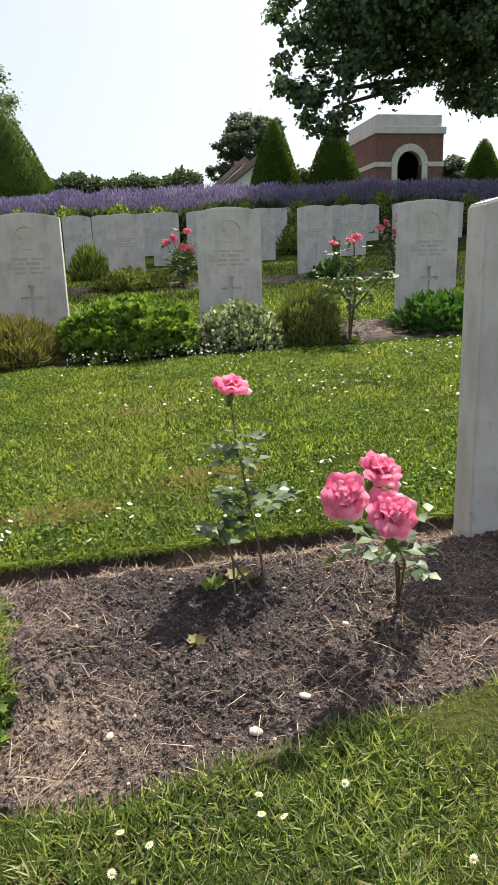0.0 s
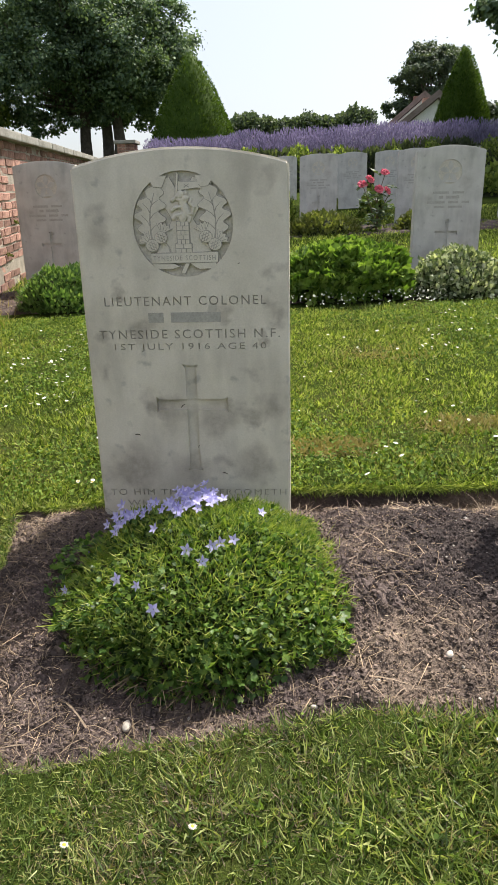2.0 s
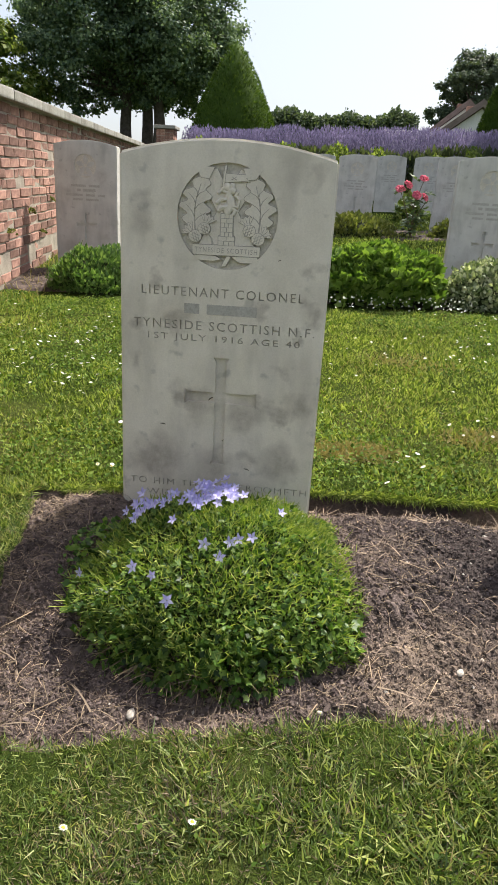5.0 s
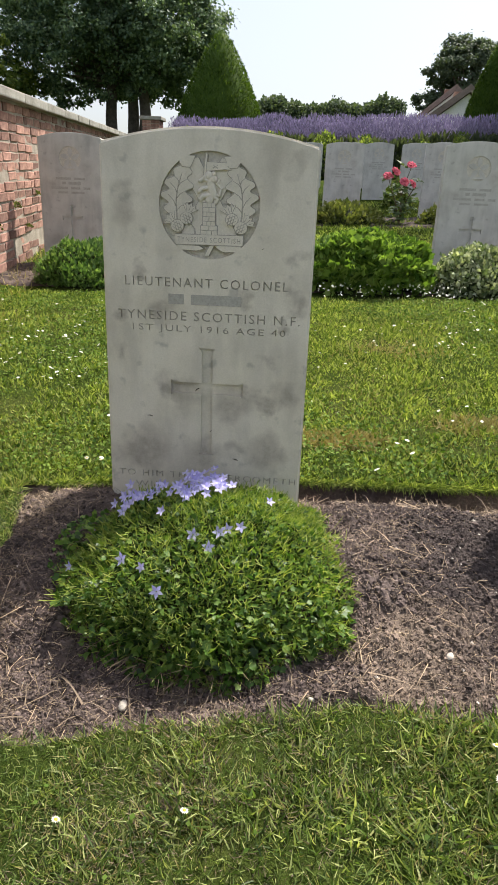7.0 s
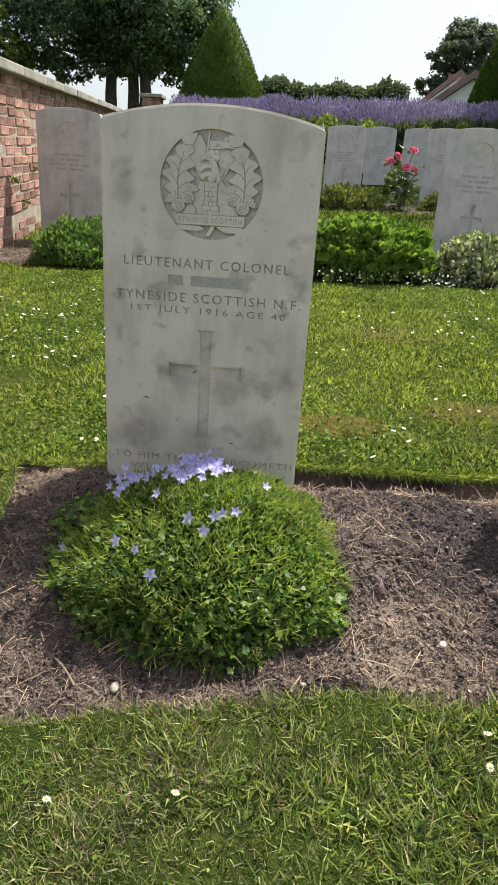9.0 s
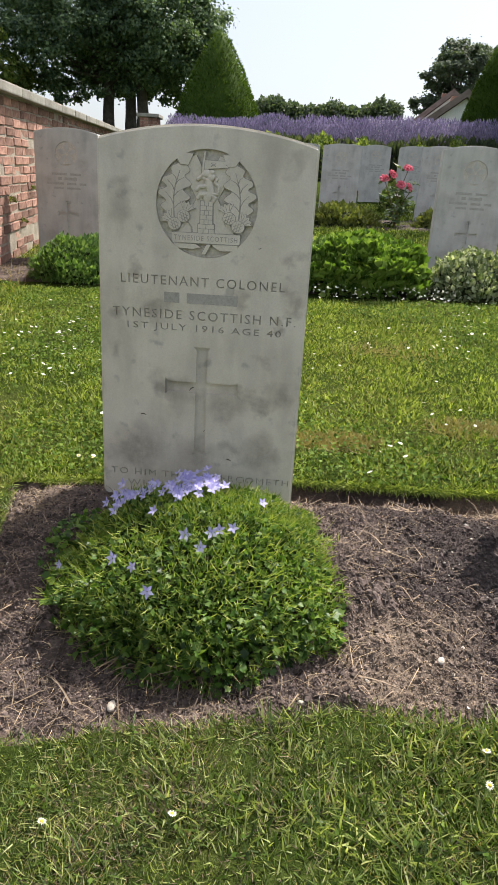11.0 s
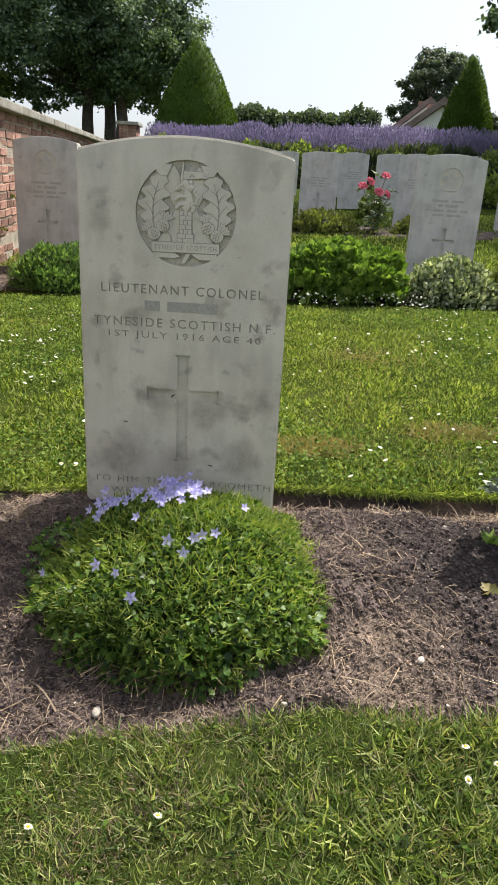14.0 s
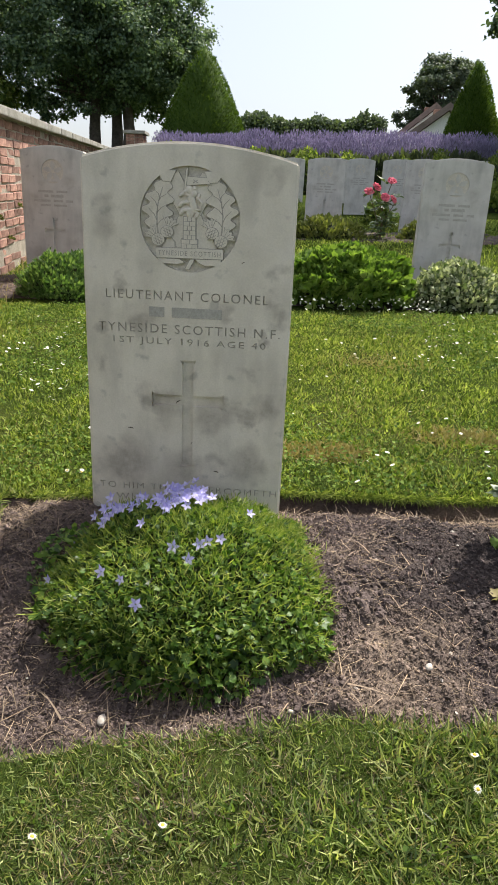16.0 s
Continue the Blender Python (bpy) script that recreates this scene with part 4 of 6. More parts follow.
zt = gz(-8, 30)
tree((-8.9, 30, zt), 3.2, 0.24, crown_blobs((-0.8, 0, 5.1), (3.5, 3.4, 3.2), 38, 11, (0.2, 0.42)) + crown_blobs((1.6, 0.3, 5.3), (3.1, 3.2, 3.0), 30, 17, (0.22, 0.45))
     + [((4.0, 0, 4.2), (1.0, 1.0, 0.9)), ((3.2, 0.2, 3.3), (0.9, 0.8, 0.5)), ((-3.8, 0, 3.3), (1.2, 1.0, 0.8)), ((-2.6, -0.5, 2.3), (1.3, 1.0, 0.55)), ((0.2, -0.5, 2.45), (1.2, 0.9, 0.5)), ((2.2, 0.5, 2.6), (0.9, 0.8, 0.5))],
     150000, 0.115, M["treeleaf"], "large dark leafy maple with several trunks behind the wall", 11, ((0, 0), (0.85, 0.4), (1.5, -0.2)))
tree((-14.2, 27, gz(-14, 27)), 1.5, 0.2, crown_blobs((0.4, 0, 3.0), (2.6, 2.2, 2.2), 14, 12), 14000, 0.16, M["rosebush"], "light green tree behind the brick wall", 12)
tree((11.9, 16.5, gz(11.6, 16.5)), 5.6, 0.3, crown_blobs((-2.1, -0.6, 6.5), (5.0, 3.2, 3.3), 44, 13) + [((-6.3, -0.7, 2.9), (0.75, 0.7, 0.7)), ((-6.9, -0.7, 3.8), (0.75, 0.8, 0.8)), ((-5.6, -0.7, 3.5), (0.95, 0.9, 0.8)), ((-4.6, -0.7, 3.8), (0.9, 0.8, 0.6)), ((-7.1, -0.7, 4.8), (0.8, 0.8, 0.8)), ((-6.8, -0.7, 3.2), (0.6, 0.7, 0.5)), ((-5.4, -0.7, 4.6), (1.2, 0.9, 0.8)), ((-2.3, -0.7, 3.4), (1.1, 0.8, 0.6))]
     # unseen high crown reaching forward, added to shade the third row
     + crown_blobs((-5.6, -4.6, 8.2), (3.6, 3.8, 1.4), 13, 19, (0.4, 0.7)), 150000, 0.125, M["treeleaf"], "dark overhanging broadleaf tree beside the pavilion", 13)
tree((11.8, 60, gz(12, 60)), 3.0, 0.3, crown_blobs((-0.7, 0, 5.0), (2.5, 2.6, 3.9), 30, 14, (0.22, 0.45)) + [((-3.2, 0, 3.6), (1.1, 1, 0.9)), ((-2.9, 0, 5.6), (0.9, 0.9, 0.8)), ((1.8, 0, 7.2), (0.9, 0.9, 0.9))], 60000, 0.17, M["farleaf"], "tall tree behind the white house", 14)
n = 52000
tx = rng.uniform(-8, 8.0, n)
th = 8.2 + 1.5 + 0.55 * hash_noise(tx * 0.5, 0 * tx, 31) + 0.3 * hash_noise(tx * 1.7, 0 * tx, 32) + 0.35 * np.abs(hash_noise(tx * 4.0, 0 * tx, 34)) + 0.05 * tx * 0
P = np.stack([tx, 70 + rng.normal(0, 1.0, n), 6.0 + (th - 6.0) * rng.random(n) ** 0.6], 1)
V, F = scatter(P, rng.normal(size=(n, 3)) + np.array([0, 0, 0.6]), rng.uniform(0.16, 0.36, n), TLEAF_V, TLEAF_F, 1.2, 33)
far = put("far_woods", mesh_np("far_woods", V, F), M["farleaf"])
tagged(far, "dark line of distant trees on the rise", "woods", kind="stuff")
for i, (x, y, r, h) in enumerate(((24, 55, 2.6, 4.2), (28, 58, 3.0, 5.0), (21.5, 60, 2.2, 4.0), (17.0, 62, 2.4, 4.2))):
    tree((x, y, gz(x, y)), 1.5, 0.2, crown_blobs((0, 0, h * 0.55), (r, r, h * 0.45), 12, 60 + i), 6000, 0.3, M["farleaf"], "distant broadleaf tree beyond the pavilion", 60 + i)


def gable_house(at, w, d, eave, apex, rz):
    t = thing("house", at, "white rendered house with steep brown tiled roof", "house", rz=rz)
    bm = bmesh.new()
    poly_bm(bm, [(-w / 2, -1), (w / 2, -1), (w / 2, eave), (0, apex), (-w / 2, eave)], 0, d)
    part("wall", bm, M["render"], t)
    for s in (-1, 1):
        bm = bmesh.new()
        o = 0.3
        sl = (apex - eave) / (w / 2)
        pts = [(0, apex + 0.05), (s * (w / 2 + o), eave - sl * o + 0.05), (s * (w / 2 + o), eave - sl * o + 0.42), (0, apex + 0.44)]
        poly_bm(bm, pts, -0.3, d + 0.3)
        part("roof", bm, M["rooftile"], t)
    bm = bmesh.new()
    box_bm(bm, -0.35, 0.35, d * 0.5, d * 0.5 + 0.5, apex - 0.3, apex + 0.75, 0.03)
    part("chimney", bm, M["brick"], t)
    return t


hz = gz(8, 40)
gable_house((8.15, 40, hz), 5.0, 9.0, 1.3, 3.15, -4)
gable_house((9.05, 49.5, gz(9, 49)), 6.0, 8.0, 1.45, 3.85, -4)
bm = bmesh.new()
box_bm(bm, 3.2, 6.4, 44, 48, gz(5, 44) - 0.5, gz(5, 44) + 2.05, 0.05)
ob = part("outbuilding", bm, M["render"])
tagged(ob, "low white flat-roofed outbuilding beside the house", "outbuilding")

# ---------- memorial pavilion ----------
pav = thing("pavilion", (17.72, 40, gz(17.5, 40)), "brick memorial pavilion with stone bands and arched opening", "pavilion", rz=2)
PW, PD, PH = 4.4, 5.2, 6.0
def pavilion_wall():
    bm = bmesh.new()
    poly_bm(bm, [(-PW / 2, -0.6), (-0.8, -0.6), (-0.8, 3.05)] + [(-0.8 * math.cos(a), 3.05 + 0.8 * math.sin(a)) for a in [math.pi * k / 10 for k in range(1, 10)]] + [(0.8, 3.05), (0.8, -0.6), (PW / 2, -0.6), (PW / 2, 4.8), (-PW / 2, 4.8)], 0, 0.5)
    return bm
part("front_wall", pavilion_wall(), M["dark_brick"], pav)
bm = bmesh.new()
box_bm(bm, -PW / 2, -PW / 2 + 0.5, 0.5, PD, -0.6, 4.8)
part("side_wall", bm, M["dark_brick"], pav)
bm = bmesh.new()
box_bm(bm, PW / 2 - 0.5, PW / 2, 0.5, PD, -0.6, 4.8)
part("side_wall", bm, M["dark_brick"], pav)
bm = bmesh.new()
box_bm(bm, -PW / 2 + 0.5, PW / 2 - 0.5, PD - 0.5, PD, -0.6, 4.8)
part("back_wall", bm, M["dark_brick"], pav)
bm = bmesh.new()
box_bm(bm, -PW / 2 - 0.12, PW / 2 + 0.12, -0.12, PD + 0.12, 4.8, 5.2, 0.03)
part("cornice", bm, M["whitestone"], pav)
bm = bmesh.new()
box_bm(bm, -PW / 2 + 0.1, PW / 2 - 0.1, 0.1, PD - 0.1, 5.2, 5.9, 0.03)
part("parapet", bm, M["whitestone"], pav)
for x0, x1 in ((-PW / 2 - 0.05, -1.2), (1.2, PW / 2 + 0.05)):
    bm = bmesh.new()
    box_bm(bm, x0, x1, -0.06, 0.02, 2.95, 3.22)
    part("stone_band", bm, M["whitestone"], pav)
bm = bmesh.new()
box_bm(bm, -PW / 2 - 0.05, -PW / 2 + 0.02, 0.03, PD, 2.95, 3.22)
part("stone_band", bm, M["whitestone"], pav)
for k in range(13):
    a0, a1 = math.pi * k / 13 + 0.008, math.pi * (k + 1) / 13 - 0.008
    bm = bmesh.new()
    poly_bm(bm, [(r * math.cos(a), 3.05 + r * math.sin(a)) for r, a in ((0.79, a0), (1.2, a0), (1.2, a1), (0.79, a1))], -0.07, 0.3)
    part("voussoir", bm, M["whitestone"], pav)
for x in (-0.99, 0.99):
    bm = bmesh.new()
    box_bm(bm, x - 0.18, x + 0.18, -0.07, 0.3, -0.6, 3.05, 0.01)
    part("jamb", bm, M["whitestone"], pav)

# ---------- gate pier at the end of the wall ----------
pier = thing("brick_pier", (-3.58, 15, gz(-3.58, 15)), "small red brick pier with stone cap beside the lavender", "brick pier")
bm = bmesh.new()
box_bm(bm, -0.185, 0.185, -0.185, 0.185, -0.3, 1.12)
part("core", bm, M["mortar"], pier)
bk = bmesh.new()
box_bm(bk, -0.098, 0.098, -0.095, 0.095, 0.0, 0.062, 0.004, 1)
bme = bpy.data.meshes.new("brick")
bk.to_mesh(bme)
bk.free()
bme.materials.append(M["brick"])
for i in range(16):
    for k in range(2):
        for j in range(2):
            o = put("brick", bme, None, pier, at=(-0.1 + 0.2 * k, -0.1 + 0.2 * j, 0.02 + i * 0.07))
            o.scale = (0.96 if i % 2 else 0.99, 0.99, 1)
bm = bmesh.new()
box_bm(bm, -0.25, 0.25, -0.25, 0.25, 1.14, 1.21, 0.012)
part("cap", bm, M["coping"], pier)

# ---------- rose bushes ----------
def petal_mesh(name, seed, r, open_=1.0):
    """A full rose: rings of cupped, ruffled petals round a tight heart."""
    q = random.Random(seed)
    V, F = [], []
    N = 7
    for ring, (n, tilt, size, rad) in enumerate(((6, 1.5, 0.72, 0.28), (7, 1.2, 0.72, 0.24), (6, 0.85, 0.64, 0.17), (6, 0.55, 0.56, 0.1), (5, 0.3, 0.48, 0.06), (4, 0.1, 0.4, 0.02))):
        for k in range(n):
            a = 2 * math.pi * (k + 0.5 * (ring % 2)) / n + q.uniform(-0.22, 0.22)
            tl, sz = tilt * open_ + q.uniform(-0.2, 0.2), size * q.uniform(0.85, 1.12)
            m = Matrix.Rotation(a, 4, "Z") @ Matrix.Translation((rad, 0, 0.05 * ring)) @ Matrix.Rotation(tl, 4, "Y")
            b, ph = len(V), q.uniform(0, 6)
            for iv in range(N):
                v = iv / (N - 1)
                for iu in range(N):
                    u = iu / (N - 1) * 2 - 1
                    w = 0.5 * math.sin(math.pi * min(v * 0.7 + 0.14, 1)) * sz
                    ruff = 0.035 * sz * v * v * math.sin(u * 4.5 + ph)
                    p = Vector((0.2 * sz * u * u - 0.17 * sz * math.sin(v * 2.6) + 0.14 * sz * v ** 4 + ruff, u * w * 1.2, v * sz * (1 - 0.16 * u * u) + ruff * 0.6))
                    V.append(tuple((m @ p) * r))
            for iv in range(N - 1):
                for iu in range(N - 1):
                    i = b + iv * N + iu
                    F.append((i, i + 1, i + N + 1, i + N))
    return mesh_np(name, V, F)


def spray(lines, n, size, mat, parent, seed, name="leaves"):
    """Rose leaves in loose groups along stems."""
    q = np.random.default_rng(seed)
    Ps, Ds = [], []
    for pts in lines:
        P = np.asarray(pts, float)
        for _ in range(n):
            i = int(q.integers(len(P) - 1))
            b = P[i] + (P[i + 1] - P[i]) * q.random()
            d = q.normal(size=3) * (1, 1, 0.35)
            d /= np.linalg.norm(d)
            for k in range(5):
                side = np.cross(d, (0, 0, 1)) * (0.6 if k % 2 else -0.6) * (k < 4)
                Ps.append(b + d * (0.02 + 0.012 * k) * size / 0.035)
                Ds.append(d * 0.8 + side + q.normal(size=3) * 0.15)
    up = np.tile((0, 0, 1.0), (len(Ps), 1))
    return put(name, mesh_np(name, *scatter(np.array(Ps), np.array(Ds), size * q.uniform(0.7, 1.2, len(Ps)), LEAF_V, LEAF_F, 1.15, seed, up)), mat, parent)


def rose_bush(at, stems, blooms, label, seed, leaf_n=9, leaf=0.034, bloom_r=0.042, mat="pink", stem_r=0.0032, leaf_stems=None):
    t = thing("rose_bush", at, label, "rose bush", "rose bushes")
    for s in stems:
        k = len(s)
        put("stem", tubes("stem", [(s, [stem_r * (1 - 0.55 * i / (k - 1)) for i in range(k)])], 6), M["wood"], t, smooth=True)
    spray(stems if leaf_stems is None else leaf_stems, leaf_n, leaf, M["roseleaf"], t, seed)
    for i, (p, tilt, turn, sc) in enumerate(blooms):
        o = put("bloom", petal_mesh("bloom", seed * 10 + i, bloom_r * sc, 0.75), M[mat], t, smooth=True)
        o.matrix_basis = pose(*p, tilt, 0, turn)
        cal = put("calyx", tubes("calyx", [([(0, 0, -0.03), (0, 0, -0.012), (0, 0, 0.006)], [0.003, 0.007, 0.011])], 8), M["green_stem"], o)
    return t


rose_bush((0.69, -0.14, 0.09), [[(0, 0, 0), (-0.008, 0.02, 0.1), (-0.022, 0.05, 0.2), (-0.035, 0.075, 0.29), (-0.04, 0.085, 0.36)],
                                [(-0.06, -0.03, -0.01), (-0.055, 0.03, 0.08), (-0.075, 0.06, 0.15)],
                                [(-0.01, -0.01, 0), (-0.05, 0.03, 0.07), (-0.07, 0.06, 0.12)],
                                [(0.0, 0, 0.0), (0.05, 0.0, 0.04), (0.09, -0.02, 0.06)]],
          [((-0.04, 0.085, 0.375), 12, 30, 0.92)], "pink flowering rose bush with thin bare lower stems", 5, 12, 0.025, stem_r=0.0026,
          leaf_stems=[[(-0.012, 0.03, 0.14), (-0.03, 0.06, 0.25)], [(-0.06, 0.04, 0.1), (-0.08, 0.07, 0.2)], [(-0.02, 0.05, 0.16), (0.04, 0.05, 0.2)], [(-0.033, 0.07, 0.27), (-0.038, 0.08, 0.32)]])
rose_bush((0.9, -0.22, 0.1), [[(0, 0, 0), (-0.02, -0.05, 0.1), (-0.075, -0.12, 0.2), (-0.13, -0.135, 0.245)], [(0, 0, 0), (-0.03, -0.06, 0.12), (-0.08, -0.1, 0.27)], [(0, 0, 0), (-0.02, -0.07, 0.12), (-0.075, -0.14, 0.215)]],
          [((-0.14, -0.14, 0.262), 62, -20, 0.9), ((-0.078, -0.1, 0.278), 35, 40, 0.93), ((-0.078, -0.145, 0.232), 58, 12, 0.98)], "rose bush with three large pink blooms", 6, 9, 0.027, stem_r=0.0022, leaf_stems=[[(-0.03, -0.06, 0.14), (-0.12, -0.12, 0.2)], [(-0.03, -0.06, 0.1), (0.0, -0.1, 0.2)]])
zc = gz(1.61, 2.25)
rose_bush((1.62, 2.25, zc), [[(0, 0, 0), (0.0, 0, 0.2), (-0.03, 0, 0.34), (-0.08, 0, 0.49)], [(0, 0, 0), (0.03, 0, 0.25), (0.02, 0, 0.52)], [(0.01, 0, 0.15), (0.12, 0, 0.28), (0.2, 0.02, 0.36)], [(0.0, 0, 0.2), (-0.08, 0, 0.3), (-0.14, 0, 0.35)]],
          [((-0.09, 0, 0.5), 15, 0, 0.75), ((0.0, 0.0, 0.51), 20, 80, 0.8), ((0.04, 0.02, 0.53), 40, 20, 0.85)], "tall rose bush with small red-pink blooms", 7, 20, 0.036, 0.04, "red", 0.007)
for i, (x, y, h) in enumerate(((0.98, 5.45, 0.5), (3.1, 5.4, 0.55))):
    z = gz(x, y)
    rose_bush((x, y, z), [[(0, 0, 0), (0.02, 0, 0.2), (-0.08, 0, h * 0.9)], [(0, 0, 0), (0.0, 0, 0.3), (0.06, 0, h)], [(0, 0, 0), (-0.05, 0, 0.2), (-0.13, 0.02, h * 0.8)], [(0, 0, 0.1), (0.06, 0, 0.25), (0.12, 0, h * 0.7)]],
              [((-0.14, 0, h * 0.84), 40, 0, 1.15), ((-0.08, 0, h * 0.92), 50, 50, 1.15), ((0.06, 0, h * 1.03), 35, 10, 1.1), ((0.01, -0.03, h * 0.75), 55, 10, 1.15), ((0.08, -0.02, h * 0.72), 60, 70, 1.1)], "rose bush with clustered red-pink blooms between the graves", 8 + i, 14, 0.055, 0.045, "red", 0.007)

# ---------- planting before the second and third rows ----------
PL = "planting before the graves"
def clump(name, x, y, rad, n, size, mat, label, seed, **kw):
    return shrub(name, (x, y, gz(x, y) - 0.01), rad, n, size, M[mat], label, seed, "plant", PL, **kw)


clump("cranesbill_plant", 0.46, 2.38, (0.36, 0.26, 0.27), 6800, 0.037, "geranium", "bushy bright green cranesbill with broad lobed leaves", 101, tv=LOBED_V, tf=LOBED_F, flat=1, boxy=0.6)
clump("variegated_plant", 1.03, 2.36, (0.26, 0.22, 0.235), 5200, 0.023, "variegated", "variegated white and green leafy ground plant", 102, wide=1.3, flat=1)
clump("santolina_shrub", 1.42, 2.36, (0.21, 0.2, 0.3), 7500, 0.024, "thyme", "olive green fine-leaved shrub with upright shoots", 103, tv=SPIKE_V, tf=SPIKE_F, wide=0.8, up=1.4)
clump("low_shrub", 2.25, 2.42, (0.3, 0.22, 0.2), 1600, 0.045, "darkshrub", "low dark green shrub at the foot of a headstone", 104)
clump("dry_perennial", -0.12, 2.36, (0.25, 0.22, 0.22), 3200, 0.045, "ochre", "ochre and green faded perennial tuft", 105, tv=SPIKE_V, tf=SPIKE_F, wide=0.6, up=0.9)
clump("small_leaved_shrub", -1.02, 2.36, (0.27, 0.22, 0.225), 6500, 0.025, "smallleaf", "rounded mid-green small-leaved shrub before the wall", 106, wide=0.85, up=1.0)
clump("low_shrub", 0.47, 5.45, (0.36, 0.25, 0.19), 1400, 0.045, "thyme", "low olive-green shrub at the foot of a headstone", 107)
clump("low_shrub", 1.42, 5.5, (0.24, 0.2, 0.18), 1000, 0.045, "thyme", "low olive-green shrub at the foot of a headstone", 108)
clump("low_shrub", 2.5, 5.5, (0.24, 0.2, 0.18), 700, 0.05, "darkshrub", "low dark green shrub at the foot of a headstone", 109)
clump("flower_tuft", 0.0, 6.9, (0.22, 0.2, 0.34), 900, 0.1, "rosebush", "tall yellow-green leafy tuft beside a headstone", 110, tv=SPIKE_V, tf=SPIKE_F, wide=0.6, up=1.6)
clump("flower_tuft", 1.12, 7.1, (0.14, 0.15, 0.3), 500, 0.06, "rosebush", "tall yellow-green leafy tuft beside a headstone", 111, wide=1.2, up=1.0)
clump("flower_tuft", 3.3, 9.6, (0.5, 0.3, 0.45), 900, 0.1, "rosebush", "tall yellow-green leafy tuft beside a headstone", 112, wide=1.2, up=1.0)
clump("low_shrub", 3.55, 5.5, (0.3, 0.22, 0.22), 700, 0.055, "darkshrub", "low dark green shrub at the foot of a headstone", 113)
n = 130
x, y = rng.uniform(0.15, 0.95, n), 2.06 + 0.12 * rng.random(n)
V, F = scatter(np.stack([x, y, lawn_z(x, y) + 0.02 + 0.05 * rng.random(n)], 1), rng.normal(size=(n, 3)), rng.uniform(0.008, 0.015, n), LEAF_V, LEAF_F, 1.5, 91)
tagged(put("fallen_petals", mesh_np("fallen_petals", V, F), M["white"]), "small white flowers at the edge of the planting", "flowers", kind="stuff")

for nm, x0, x1, y0, y1 in (("soil_bed_2", -1.75, 4.4, 2.2, 2.85), ("soil_bed_3", -1.2, 5.2, 5.2, 6.08)):
    xs, ys = np.arange(x0, x1, 0.03), np.arange(y0, y1, 0.03)
    o = put(nm, grid_mesh(nm, xs, ys, lambda x, y: lawn_z(x, y) + 0.012 + 0.012 * hash_noise(x * 8, y * 8, 2) + 0.008 * hash_noise(x * 21, y * 21, 4) - 0.06 * (np.abs((y - y0) / (y1 - y0) - 0.5) > 0.485 + 0.012 * hash_noise(x * 5, y, 7))), M["soil"], smooth=True)
    tagged(o, "dark soil border along a row of graves", "soil", kind="structure")

r = np.random.default_rng(441)
n = 9000
x, y = r.uniform(-1.72, 3.0, n), r.uniform(2.24, 2.8, n)
k = (x < -1.1) | (x > 1.5)
x, y = x[k], y[k]
n = len(x)
V, F = scatter(np.stack([x, y, lawn_z(x, y) + 0.026], 1), r.normal(size=(n, 3)) * (1, 1, 0.25), r.uniform(0.012, 0.05, n), NEEDLE_V, NEEDLE_F, 0.6, 442, np.tile((0, 0, 1.0), (n, 1)))
tagged(put("border_litter", mesh_np("border_litter", V, F), M["root"]), "dry stalks and litter on the further border", "straw", kind="stuff")

# ---------- campanula cushion before the main stone ----------
bush = thing("bellflower_cushion", (0.053, -0.2, 0.05), "low green bellflower cushion with violet star flowers before the headstone", "flowering plant")
BRX, BRY, BRZ = 0.252, 0.243, 0.148
q = np.random.default_rng(77)


def cushion(n, seed, inner):
    r = np.random.default_rng(seed)
    d = r.normal(size=(n, 3))
    d[:, 2] = np.abs(d[:, 2]) * 1.1
    d /= np.linalg.norm(d, axis=1, keepdims=True)
    lump = 1 + 0.035 * hash_noise(d[:, 0] * 2.3 + 4, d[:, 1] * 2.3 + d[:, 2], 51) + 0.07 * hash_noise(d[:, 0] * 6, d[:, 1] * 6 + d[:, 2] * 3, 52) + 0.06 * hash_noise(d[:, 0] * 15, d[:, 1] * 15 + d[:, 2] * 9, 53)
    box = (np.abs(d) ** 2.7).sum(1) ** (-1 / 2.7)          # fuller than an ellipsoid
    box = 1 + (box - 1) * np.where(d[:, 1] > 0, 0.1, np.clip(-1.6 * d[:, 1], 0.1, 1.0))
    k = (inner + (1 - inner) * r.random(n)) * lump * box
    P = d * k[:, None] * np.array([BRX, BRY, BRZ])
    P[:, 2] += 0.17 * np.minimum(P[:, 1], 0) + 0.06 * np.minimum(P[:, 0] + 0.1, 0) - 0.035 * np.clip(P[:, 1] / 0.18, 0, 1)
    P[:, 1] = np.minimum(P[:, 1], 0.175)
    return P, d


P, d = cushion(22000, 1, 0.74)
D = d * np.array([1, 1, 0.5]) + q.normal(size=P.shape) * 0.55 + np.array([0, -0.1, 0.1])
V, F = scatter(P, D, q.uniform(0.0045, 0.011, len(P)) * (1 + 0.4 * (d[:, 2] < 0.45)), LOBED_V, LOBED_F, 1.0, 2, d + np.array([0, 0, 0.4]))
put("foliage", mesh_np("foliage", V, F), M["bushleaf"], bush)
P, d = cushion(19000, 3, 0.95)
keep = (d[:, 2] > 0.05 + 0.5 * q.random(len(d))) | (P[:, 0] > 0.1)
P, d = P[keep], d[keep]
D = d + q.normal(size=P.shape) * 0.75 + np.array([0, 0, 0.3])
V, F = scatter(P, D, q.uniform(0.008, 0.021, len(P)), SPIKE_V, SPIKE_F, 0.3, 4)
put("new_growth", mesh_np("new_growth", V, F), M["budtip"], bush, "pale green buds and shoots")["kind"] = "stuff"
